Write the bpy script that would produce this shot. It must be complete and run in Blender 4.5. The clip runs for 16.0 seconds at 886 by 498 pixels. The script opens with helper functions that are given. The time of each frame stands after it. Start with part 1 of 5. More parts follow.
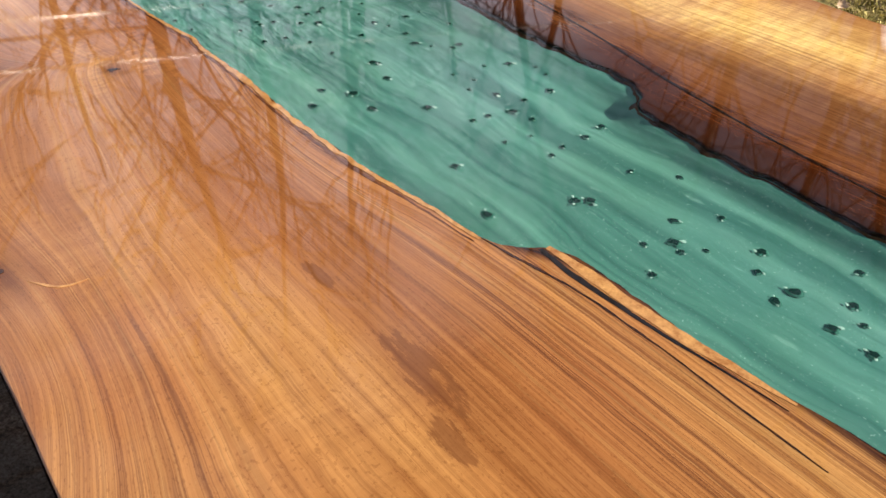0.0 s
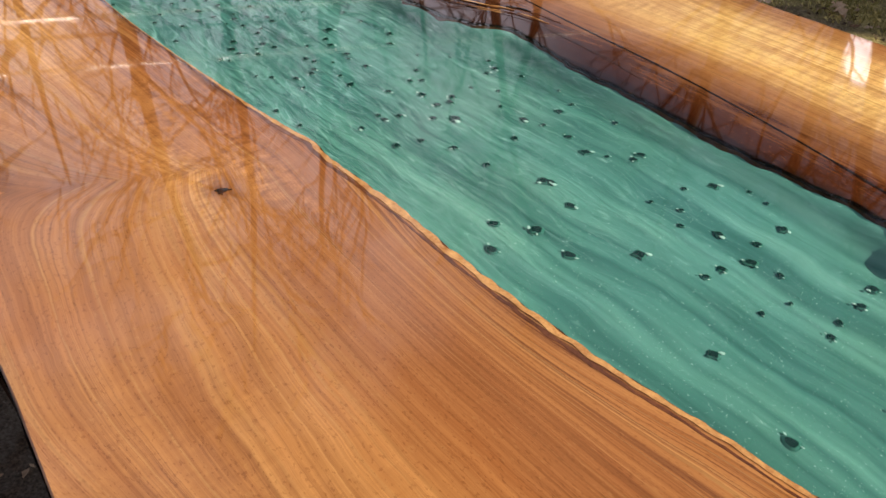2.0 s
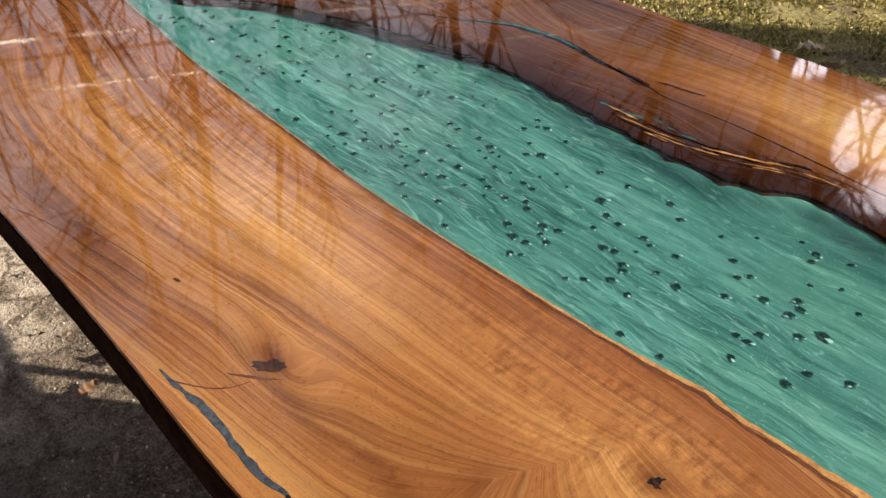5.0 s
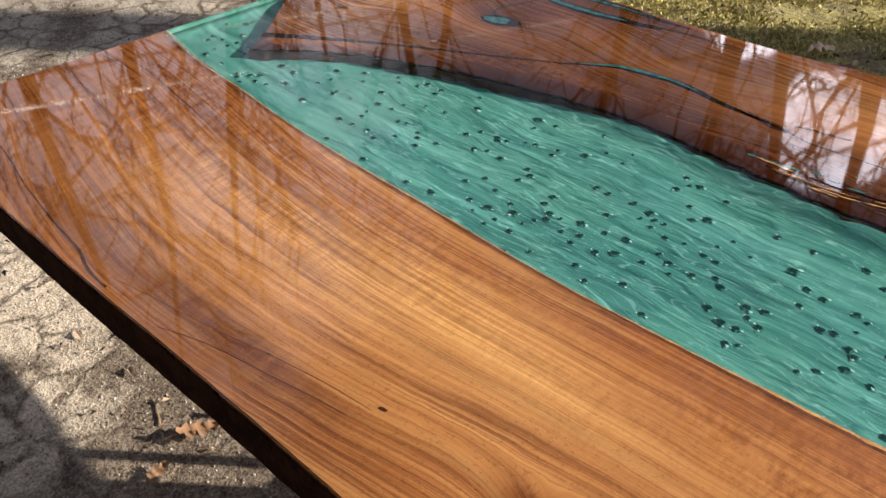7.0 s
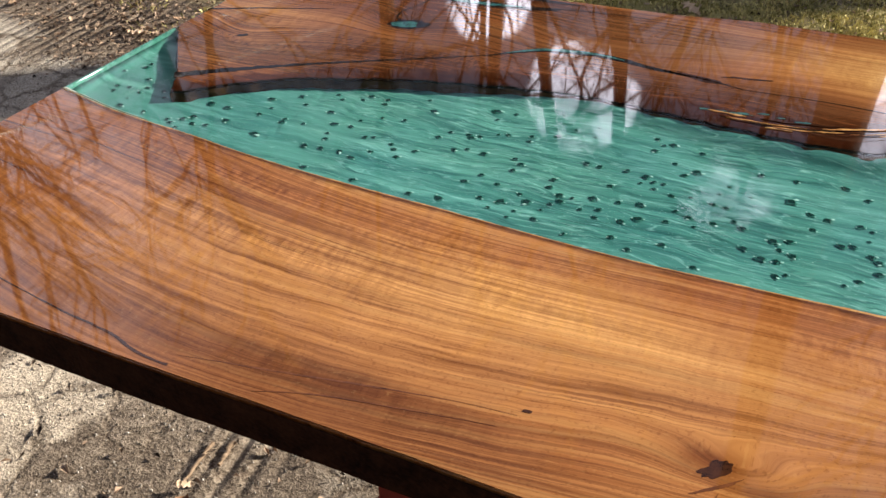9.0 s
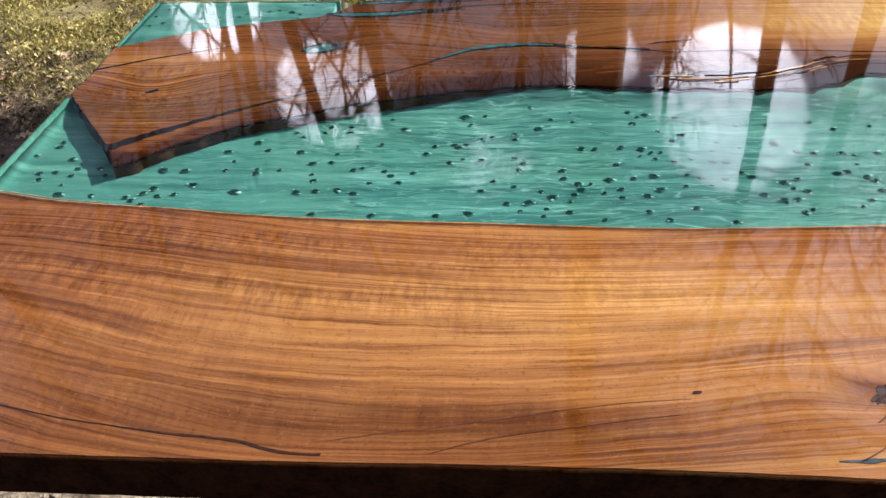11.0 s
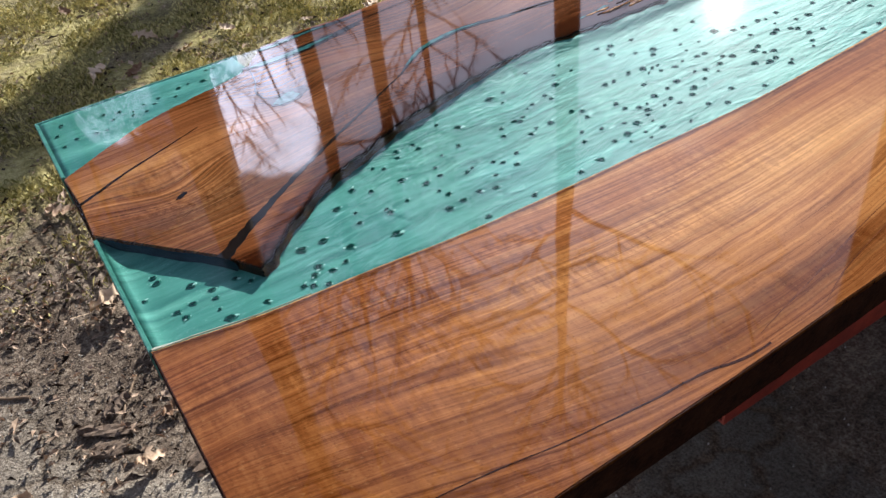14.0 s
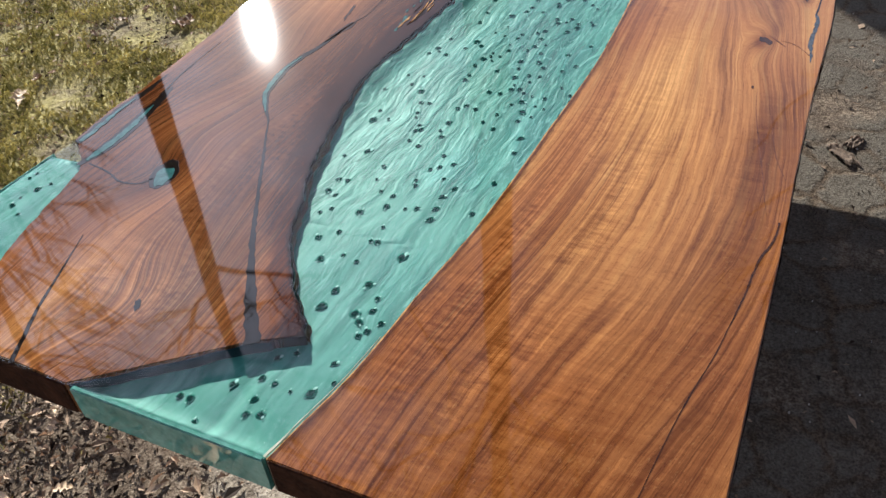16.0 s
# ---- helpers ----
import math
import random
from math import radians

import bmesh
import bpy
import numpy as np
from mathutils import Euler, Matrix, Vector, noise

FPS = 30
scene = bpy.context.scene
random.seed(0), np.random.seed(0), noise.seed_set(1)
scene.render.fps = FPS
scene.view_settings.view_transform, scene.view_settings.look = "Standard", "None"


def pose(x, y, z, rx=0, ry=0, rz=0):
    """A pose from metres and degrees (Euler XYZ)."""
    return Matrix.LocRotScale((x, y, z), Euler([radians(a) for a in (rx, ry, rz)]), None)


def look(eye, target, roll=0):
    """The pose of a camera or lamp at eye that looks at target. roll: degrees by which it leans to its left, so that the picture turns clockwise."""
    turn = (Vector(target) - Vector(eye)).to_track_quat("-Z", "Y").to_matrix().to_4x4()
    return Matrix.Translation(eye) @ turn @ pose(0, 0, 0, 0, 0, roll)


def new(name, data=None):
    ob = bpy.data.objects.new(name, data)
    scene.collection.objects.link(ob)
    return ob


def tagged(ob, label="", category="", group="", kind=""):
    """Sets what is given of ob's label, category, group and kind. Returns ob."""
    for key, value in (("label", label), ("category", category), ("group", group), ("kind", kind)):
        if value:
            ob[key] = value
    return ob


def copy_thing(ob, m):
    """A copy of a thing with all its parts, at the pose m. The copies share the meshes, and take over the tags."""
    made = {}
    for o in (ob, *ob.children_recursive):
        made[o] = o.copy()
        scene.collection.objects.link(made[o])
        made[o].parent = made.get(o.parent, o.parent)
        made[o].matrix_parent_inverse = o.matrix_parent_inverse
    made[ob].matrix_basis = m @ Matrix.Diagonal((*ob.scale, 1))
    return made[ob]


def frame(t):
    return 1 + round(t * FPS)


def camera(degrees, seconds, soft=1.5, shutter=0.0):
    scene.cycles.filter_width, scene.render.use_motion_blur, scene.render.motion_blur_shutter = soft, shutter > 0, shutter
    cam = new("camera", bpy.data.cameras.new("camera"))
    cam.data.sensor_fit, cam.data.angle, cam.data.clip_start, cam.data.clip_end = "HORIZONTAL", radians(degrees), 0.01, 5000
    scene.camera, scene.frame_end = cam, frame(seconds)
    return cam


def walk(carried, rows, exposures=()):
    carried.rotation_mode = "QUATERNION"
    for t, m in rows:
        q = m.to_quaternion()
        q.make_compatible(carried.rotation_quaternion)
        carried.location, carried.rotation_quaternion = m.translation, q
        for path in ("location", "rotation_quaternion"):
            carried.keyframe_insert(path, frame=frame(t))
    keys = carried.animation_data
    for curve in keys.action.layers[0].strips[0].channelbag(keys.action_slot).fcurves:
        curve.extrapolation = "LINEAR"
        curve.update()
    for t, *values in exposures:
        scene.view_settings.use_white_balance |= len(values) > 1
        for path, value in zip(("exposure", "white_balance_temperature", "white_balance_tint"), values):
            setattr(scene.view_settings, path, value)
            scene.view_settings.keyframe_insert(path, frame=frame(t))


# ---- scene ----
cam = camera(56.4, 16.0)
PATH = [
    (0, (2.585, -0.417, 1.258), (1.298, 0.506, 0.037), -1.4),
    (0.5, (2.48, -0.443, 1.26), (1.223, 0.521, 0.039), -0.2),
    (1, (2.404, -0.45, 1.248), (1.173, 0.544, 0.024), 1.3),
    (1.5, (2.329, -0.445, 1.249), (1.103, 0.563, 0.033), 1.9),
    (2, (2.201, -0.442, 1.26), (0.961, 0.554, 0.046), 1.1),
    (2.5, (2.11, -0.432, 1.27), (0.886, 0.583, 0.057), 1.2),
    (3, (2.032, -0.443, 1.275), (0.803, 0.568, 0.064), 2.1),
    (3.5, (1.942, -0.475, 1.283), (0.71, 0.528, 0.068), 2.0),
    (4, (1.846, -0.528, 1.32), (0.64, 0.499, 0.098), 1.9),
    (4.5, (1.765, -0.578, 1.361), (0.578, 0.484, 0.151), 1.9),
    (5, (1.692, -0.63, 1.386), (0.539, 0.46, 0.168), 2.0),
    (5.2, (1.672, -0.651, 1.393), (0.533, 0.449, 0.173), 2.4),
    (7.3, (1.333, -0.743, 1.409), (0.301, 0.46, 0.188), 0.2),
    (7.5, (1.303, -0.758, 1.409), (0.316, 0.487, 0.195), -0.7),
    (8, (1.224, -0.807, 1.412), (0.386, 0.56, 0.216), -0.3),
    (8.5, (1.161, -0.864, 1.411), (0.415, 0.553, 0.213), -0.3),
    (9, (1.129, -0.893, 1.398), (0.449, 0.554, 0.196), -0.6),
    (9.5, (1.051, -0.889, 1.389), (0.439, 0.591, 0.19), -3.0),
    (10, (0.959, -0.91, 1.398), (0.487, 0.62, 0.2), -2.8),
    (10.2, (0.933, -0.922, 1.4), (0.517, 0.621, 0.198), -2.9),
    (12.3, (0.45, -0.954, 1.449), (0.539, 0.62, 0.218), -6.0),
    (12.5, (0.396, -0.93, 1.457), (0.509, 0.642, 0.225), -6.9),
    (13, (0.297, -0.894, 1.481), (0.588, 0.637, 0.227), -6.0),
    (13.5, (0.158, -0.87, 1.477), (0.644, 0.606, 0.217), -7.6),
    (14, (-0.011, -0.845, 1.505), (0.705, 0.521, 0.231), -7.7),
    (14.5, (-0.1, -0.781, 1.498), (0.726, 0.519, 0.221), -8.5),
    (15, (-0.15, -0.672, 1.497), (0.782, 0.547, 0.214), -9.1),
    (15.5, (-0.261, -0.569, 1.505), (0.885, 0.439, 0.213), -7.9),
    (16, (-0.389, -0.464, 1.521), (0.959, 0.279, 0.242), -6.0),
]
walk(cam, [(t, look(eye, target, roll)) for t, eye, target, roll in PATH], exposures=((0, 0.86, 7100, 15), (4, 0.76, 7050, 14), (8, 0.92, 6550, 11), (10, 0.98, 6550, 11), (12.5, 1.03, 5950, 9), (14.5, 0.93, 5850, 11), (16, 0.98, 6050, 9)))

# ---- light ----
SUN_AZ, SUN_EL = 40.3, 22.9
CLOUD_X, CLOUD_Y = 0.9, 0.2
world = bpy.data.worlds.new("sky")
scene.world = world
world.use_nodes = True
wt = world.node_tree
wt.nodes.clear()
w_out = wt.nodes.new("ShaderNodeOutputWorld")
w_bg = wt.nodes.new("ShaderNodeBackground")
w_sky = wt.nodes.new("ShaderNodeTexSky")
w_sky.sky_type = "NISHITA"
w_sky.sun_disc = False
w_sky.sun_elevation = radians(SUN_EL)
w_sky.sun_rotation = radians(90 - SUN_AZ)
w_sky.air_density, w_sky.dust_density, w_sky.ozone_density = 0.5, 0.4, 1.2
# thin high cloud all over the sky
w_co = wt.nodes.new("ShaderNodeTexCoord")
w_no = wt.nodes.new("ShaderNodeTexNoise")
w_no.inputs["Scale"].default_value = 2.6
w_no.inputs["Detail"].default_value = 6.0
w_no.inputs["Roughness"].default_value = 0.62
w_ra = wt.nodes.new("ShaderNodeValToRGB")
w_ra.color_ramp.elements[0].position, w_ra.color_ramp.elements[1].position = 0.38, 0.62
w_ra.color_ramp.elements[0].color = (0.22, 0.22, 0.22, 1)
w_mx = wt.nodes.new("ShaderNodeMixRGB")
w_mx.inputs[2].default_value = (75.0, 75.0, 86.0, 1)
w_ma = wt.nodes.new("ShaderNodeMapping")
w_ma.inputs["Location"].default_value = (CLOUD_X, CLOUD_Y, 0.3)
wt.links.new(w_co.outputs["Generated"], w_ma.inputs["Vector"])
wt.links.new(w_ma.outputs["Vector"], w_no.inputs["Vector"])
wt.links.new(w_no.outputs["Fac"], w_ra.inputs["Fac"])
# the cloud thins out towards the zenith
w_se = wt.nodes.new("ShaderNodeSeparateXYZ")
wt.links.new(w_co.outputs["Generated"], w_se.inputs[0])
w_ze = wt.nodes.new("ShaderNodeMapRange")
w_ze.inputs["From Min"].default_value, w_ze.inputs["From Max"].default_value = 0.64, 0.94
w_ze.inputs["To Min"].default_value, w_ze.inputs["To Max"].default_value = 1.0, 0.05
wt.links.new(w_se.outputs["Z"], w_ze.inputs["Value"])
def sky_node(op, a, b):
    n = wt.nodes.new("ShaderNodeMath")
    n.operation = op
    for socket, value in zip(n.inputs, (a, b)):
        if isinstance(value, bpy.types.NodeSocket):
            wt.links.new(value, socket)
        else:
            socket.default_value = value
    return n.outputs[0]


def sky_range(value, lo, hi, to_lo, to_hi):
    n = wt.nodes.new("ShaderNodeMapRange")
    n.interpolation_type = "SMOOTHSTEP"
    for key, number in (("From Min", lo), ("From Max", hi), ("To Min", to_lo), ("To Max", to_hi)):
        n.inputs[key].default_value = number
    wt.links.new(value, n.inputs["Value"])
    return n.outputs["Result"]


def sky_banks(banks, least):
    """The strongest of several round banks: azimuth, height, inner and outer reach in degrees, strength."""
    most = None
    for c_az, c_el, near, far, thick in banks:
        dot = wt.nodes.new("ShaderNodeVectorMath")
        dot.operation = "DOT_PRODUCT"
        dot.inputs[1].default_value = (math.cos(radians(c_az)) * math.cos(radians(c_el)), math.sin(radians(c_az)) * math.cos(radians(c_el)), math.sin(radians(c_el)))
        wt.links.new(w_co.outputs["Generated"], dot.inputs[0])
        one = sky_range(dot.outputs["Value"], math.cos(radians(far)), math.cos(radians(near)), least, thick)
        most = one if most is None else sky_node("MAXIMUM", most, one)
    return most


# a thin veil, denser in the west, and torn white banks in the north
veil = sky_node("MULTIPLY", sky_banks(((168, 27, 16, 34, 0.31), (52, 40, 10, 27, 0.26)), 0.055), w_ra.outputs["Color"])
w_torn = wt.nodes.new("ShaderNodeTexNoise")
for key, number in (("Scale", 8.5), ("Detail", 7.0), ("Roughness", 0.62)):
    w_torn.inputs[key].default_value = number
wt.links.new(w_ma.outputs["Vector"], w_torn.inputs["Vector"])
white = sky_banks(((75, 27, 2.0, 7.0, 1.0), (104.5, 26, 1.2, 5.2, 0.95), (93, 32, 0.8, 5.0, 0.66), (84.5, 25, 0.8, 4.0, 0.9), (112, 20, 1.0, 4.0, 0.9)), 0.0)
white = sky_range(sky_node("ADD", white, sky_node("MULTIPLY", sky_node("SUBTRACT", w_torn.outputs["Fac"], 0.5), 1.6)), 0.42, 0.68, 0.0, 1.0)
white = sky_node("MULTIPLY", white, sky_range(w_torn.outputs["Fac"], 0.36, 0.62, 0.5, 1.0))
w_sc = sky_node("MULTIPLY", sky_node("MAXIMUM", veil, white), w_ze.outputs["Result"])
wt.links.new(w_sc, w_mx.inputs[0])
wt.links.new(w_sky.outputs["Color"], w_mx.inputs[1])
wt.links.new(w_mx.outputs[0], w_bg.inputs["Color"])
w_bg.inputs["Strength"].default_value = 0.045
wt.links.new(w_bg.outputs[0], w_out.inputs["Surface"])

sun_data = bpy.data.lights.new("sun", "SUN")
sun_data.energy, sun_data.angle, sun_data.color = 5.0, radians(0.53), (1.0, 0.93, 0.82)
sun = new("sun", sun_data)
sun_dir = Vector((math.cos(radians(SUN_AZ)) * math.cos(radians(SUN_EL)), math.sin(radians(SUN_AZ)) * math.cos(radians(SUN_EL)), math.sin(radians(SUN_EL))))
sun.matrix_world = look(sun_dir * 50, (0, 0, 0))


# ---- materials ----
class Nodes:
    """Short hand for building one node material."""

    def __init__(self, name):
        self.mat = bpy.data.materials.new(name)
        self.mat.use_nodes = True
        self.t = self.mat.node_tree
        self.t.nodes.clear()
        self.out = self.t.nodes.new("ShaderNodeOutputMaterial")

    def put(self, socket, value):
        if isinstance(value, bpy.types.NodeSocket):
            self.t.links.new(value, socket)
        elif value is not None:
            socket.default_value = value

    def math(self, op, a, b=None, c=None, clamp=False):
        n = self.t.nodes.new("ShaderNodeMath")
        n.operation, n.use_clamp = op, clamp
        for s, v in zip(n.inputs, (a, b, c)):
            self.put(s, v)
        return n.outputs[0]

    def noise(self, vec, scale, detail=4.0, rough=0.55, distort=0.0):
        n = self.t.nodes.new("ShaderNodeTexNoise")
        self.put(n.inputs["Vector"], vec)
        n.inputs["Scale"].default_value, n.inputs["Detail"].default_value = scale, detail
        n.inputs["Roughness"].default_value, n.inputs["Distortion"].default_value = rough, distort
        return n.outputs["Fac"]

    def voronoi(self, vec, scale, feature="F1", out="Distance"):
        n = self.t.nodes.new("ShaderNodeTexVoronoi")
        n.feature = feature
        self.put(n.inputs["Vector"], vec)
        n.inputs["Scale"].default_value = scale
        return n.outputs[out]

    def pos(self):
        return self.t.nodes.new("ShaderNodeTexCoord").outputs["Object"]

    def split(self, vec):
        n = self.t.nodes.new("ShaderNodeSeparateXYZ")
        self.put(n.inputs[0], vec)
        return n.outputs

    def join(self, x, y, z=0.0):
        n = self.t.nodes.new("ShaderNodeCombineXYZ")
        for s, v in zip(n.inputs, (x, y, z)):
            self.put(s, v)
        return n.outputs[0]

    def ramp(self, fac, *stops):
        n = self.t.nodes.new("ShaderNodeValToRGB")
        self.put(n.inputs[0], fac)
        e = n.color_ramp.elements
        e[0].position, e[1].position = stops[0][0], stops[-1][0]
        for k, (p, c) in enumerate(stops):
            el = e[0] if k == 0 else e[len(e) - 1] if k == len(stops) - 1 else e.new(p)
            el.color = (c, c, c, 1) if isinstance(c, (int, float)) else (*c, 1)
        return n.outputs[0]

    def mix(self, fac, a, b, kind="MIX"):
        n = self.t.nodes.new("ShaderNodeMixRGB")
        n.blend_type = kind
        self.put(n.inputs[0], fac)
        for s, v in ((n.inputs[1], a), (n.inputs[2], b)):
            self.put(s, (*v, 1) if isinstance(v, tuple) else v)
        return n.outputs[0]

    def bump(self, height, strength, distance):
        n = self.t.nodes.new("ShaderNodeBump")
        n.inputs["Strength"].default_value, n.inputs["Distance"].default_value = strength, distance
        self.put(n.inputs["Height"], height)
        return n.outputs[0]

    def random(self):
        return self.t.nodes.new("ShaderNodeObjectInfo").outputs["Random"]

    def finish(self, color, rough=0.5, normal=None, coat=0.0, metal=0.0, spec=0.5, coat_rough=0.02, **more):
        n = self.t.nodes.new("ShaderNodeBsdfPrincipled")
        self.put(n.inputs["Base Color"], (*color, 1) if isinstance(color, tuple) else color)
        self.put(n.inputs["Roughness"], rough)
        self.put(n.inputs["Normal"], normal)
        n.inputs["Metallic"].default_value = metal
        n.inputs["Specular IOR Level"].default_value = spec
        n.inputs["Coat Weight"].default_value = coat
        n.inputs["Coat Roughness"].default_value = coat_rough
        n.inputs["Coat IOR"].default_value = 1.52
        for k, v in more.items():
            self.put(n.inputs[k.replace("_", " ")], v)
        self.t.links.new(n.outputs[0], self.out.inputs["Surface"])
        return self.mat


def wood_material(name, knots, tone, wobble, seed, band, patches, strength, rim, rim_width, flecks=(), slow=1.0, fold=None):
    """Oiled slab wood under clear gloss: growth lines run along x and bend round the knots (x, y, push, reach along, reach across).
    rim: the river edge as (x, y) and the width of the dark live edge beside it (minus: towards smaller y).
    band: y from which and y to which the lines grow dense and dark; patches: darker or paler figure (x, y, reach along, reach across, strength)."""
    m = Nodes(name)
    p = m.pos()
    x, y, z = m.split(p)

    def bell(kx, ky, rx, ry):
        dx = m.math("DIVIDE", m.math("SUBTRACT", x, kx), rx)
        dy = m.math("DIVIDE", m.math("SUBTRACT", y, ky), ry)
        return m.math("POWER", 2.718, m.math("MULTIPLY", m.math("ADD", m.math("MULTIPLY", dx, dx), m.math("MULTIPLY", dy, dy)), -1.0))

    low = m.noise(m.join(m.math("MULTIPLY", x, 1.0), m.math("MULTIPLY", y, 1.6), seed), 1.2, 2.0)
    v = m.math("ADD", y, m.math("MULTIPLY", m.math("SUBTRACT", low, 0.5), wobble))
    for kx, ky, push, rx, ry in knots:
        v = m.math("ADD", v, m.math("MULTIPLY", bell(kx, ky, rx, ry), push))
    if fold:
        # a sharp fold in the grain: x at y = -0.3, lean, reach along, y, reach across, push
        fx, lean, along, fy, across, push = fold
        off = m.math("ABSOLUTE", m.math("SUBTRACT", m.math("SUBTRACT", x, fx), m.math("MULTIPLY", m.math("ADD", y, 0.3), lean)))
        crease = m.math("POWER", 2.718, m.math("DIVIDE", off, -along))
        v = m.math("ADD", v, m.math("MULTIPLY", m.math("MULTIPLY", crease, bell(0.0, fy, 100.0, across)), push))
    small = m.noise(p, 14.0, 3.0)
    v = m.math("ADD", v, m.math("MULTIPLY", m.math("SUBTRACT", small, 0.5), 0.004))

    def grain(along, across, shift, detail, rough, bent=0.0):
        return m.noise(m.join(m.math("MULTIPLY", x, along), m.math("MULTIPLY", v, across), seed + shift), 1.0, detail, rough, bent)

    def swing(value, low, high, lo_col, hi_col):
        return m.ramp(value, (low, lo_col), (0.5, (1.0, 1.0, 1.0)), (high, hi_col))

    # slow change of tone across the slab, then soft growth bands, then hair lines
    broad = grain(1.0, 6.0, 7, 3.0, 0.5, 0.2)
    col = m.ramp(broad, (0.24, tone[0]), (0.42, tone[1]), (0.56, tone[2]), (0.76, tone[3]))
    bands = grain(0.45, 95.0, 3, 4.0, 0.6)
    col = m.mix(1.0, col, swing(bands, 0.33, 0.67, (0.84, 0.77, 0.71), (1.10, 1.13, 1.15)), "MULTIPLY")
    fine = grain(2.2, 230.0, 0, 5.0, 0.78)
    # the grain is plainer towards the far end of the slab
    plain = m.ramp(m.math("DIVIDE", x, 3.0), (0.30, 1.0), (0.44, 0.5), (0.60, 0.5), (0.75, 0.75))
    col = m.mix(plain, col, m.mix(1.0, col, swing(fine, 0.36, 0.64, (0.56, 0.48, 0.41), (1.28, 1.37, 1.42)), "MULTIPLY"))
    # crisp dark and pale streaks, strongest in the figured end of the slab
    streak = grain(1.5, 165.0, 83, 5.0, 0.72)
    crisp = m.ramp(m.math("DIVIDE", x, 3.0), (0.22, 1.0), (0.42, 0.14))
    col = m.mix(crisp, col, m.mix(1.0, col, m.ramp(streak, (0.34, (0.46, 0.38, 0.33)), (0.44, (0.95, 0.94, 0.93)), (0.58, (1.03, 1.03, 1.03)), (0.66, (1.30, 1.36, 1.38))), "MULTIPLY"))
    # thin dark late-wood lines, unbroken along the slab and densest in one band of it
    dense = m.ramp(m.math("ADD", m.math("MULTIPLY", m.math("SUBTRACT", y, band[0]), 1.0 / (band[1] - band[0])), m.math("MULTIPLY", m.math("SUBTRACT", broad, 0.5), 1.6)), (0.0, 0.0), (1.0, 1.0))
    where = m.ramp(grain(1.3, 7.0, 15, 3.0, 0.5), (0.40, 0.12), (0.58, 0.85))
    where = m.math("MAXIMUM", where, dense)
    hair = None
    for along, across, shift, width in ((0.30, 34.0, 11, 0.006), (0.42, 70.0, 13, 0.013), (0.6, 120.0, 23, 0.020), (0.9, 210.0, 29, 0.028)):
        near_line = m.math("ABSOLUTE", m.math("SUBTRACT", grain(along, across, shift, 3.0, 0.5), 0.5))
        one = m.ramp(near_line, (width * 0.3, 1.0), (width, 0.0))
        hair = one if hair is None else m.math("MAXIMUM", hair, one)
    hair = m.math("MULTIPLY", m.math("MULTIPLY", hair, m.math("MAXIMUM", plain, dense)), m.math("MULTIPLY", where, m.ramp(grain(3.0, 90.0, 17, 3.0, 0.6), (0.36, 0.25), (0.58, 1.0))))
    col = m.mix(m.math("MULTIPLY", hair, strength), col, tone[5])
    # pale lines of the same kind
    pale = m.math("ABSOLUTE", m.math("SUBTRACT", grain(0.35, 40.0, 19, 3.0, 0.5), 0.5))
    col = m.mix(m.math("MULTIPLY", m.ramp(pale, (0.004, 0.28 if slow < 1.5 else 0.15), (0.018, 0.0)), where), col, tone[4])
    # curl figure across the grain, in patches
    curl = m.noise(m.join(m.math("MULTIPLY", x, 75.0), m.math("MULTIPLY", v, 26.0), seed), 1.0, 3.0, 0.6)
    cmask = m.ramp(m.noise(m.join(m.math("MULTIPLY", x, 2.6), m.math("MULTIPLY", y, 5.0), seed + 21), 1.0, 2.0), (0.50, 0.0), (0.66, 1.0))
    col = m.mix(m.math("MULTIPLY", cmask, 0.35), col, m.mix(1.0, col, m.ramp(curl, (0.3, (0.78, 0.73, 0.67)), (0.7, (1.24, 1.30, 1.32))), "MULTIPLY"))
    for kx, ky, rx, ry, power in patches:
        rip = m.math("MULTIPLY", bell(kx, ky, rx, ry), m.math("ADD", 0.55, m.math("MULTIPLY", curl, 0.9)))
        col = m.mix(m.math("MULTIPLY", rip, abs(power)), col, m.mix(1.0, col, (0.45, 0.34, 0.26) if power > 0 else (1.35, 1.55, 1.6), "MULTIPLY"))
    # dark live edge along the river
    edge = m.math("MULTIPLY", m.ramp(m.math("DIVIDE", x, 3.0), *[(px / 3.0, py + 0.2) for px, py in rim]), 1.0)
    away = m.math("DIVIDE", m.math("SUBTRACT", m.math("ADD", y, 0.2), edge), rim_width)
    if slow > 1.5:
        away = m.math("MULTIPLY", away, m.math("ADD", 1.0, m.ramp(m.math("DIVIDE", x, 3.0), (0.17, 1.0), (0.30, 0.0))))
    frayed = m.math("ADD", away, m.math("MULTIPLY", m.math("SUBTRACT", grain(9.0, 70.0, 51, 4.0, 0.65), 0.5), 1.8))
    col = m.mix(m.ramp(frayed, (0.30 if slow < 1.5 else 0.55, 0.93), (1.0, 0.0)), col, m.mix(1.0, col, (0.20, 0.13, 0.10) if slow < 1.5 else (0.33, 0.23, 0.165), "MULTIPLY"))
    col = m.mix(m.ramp(m.math("ABSOLUTE", away), (0.05, 0.85), (0.22, 0.0)), col, m.mix(1.0, col, (0.16, 0.12, 0.10), "MULTIPLY"))
    # fine cross ticks in the sapwood by the river
    ticks = m.noise(m.join(m.math("MULTIPLY", x, 105.0), m.math("MULTIPLY", v, 55.0), seed + 61), 1.0, 3.0, 0.65)
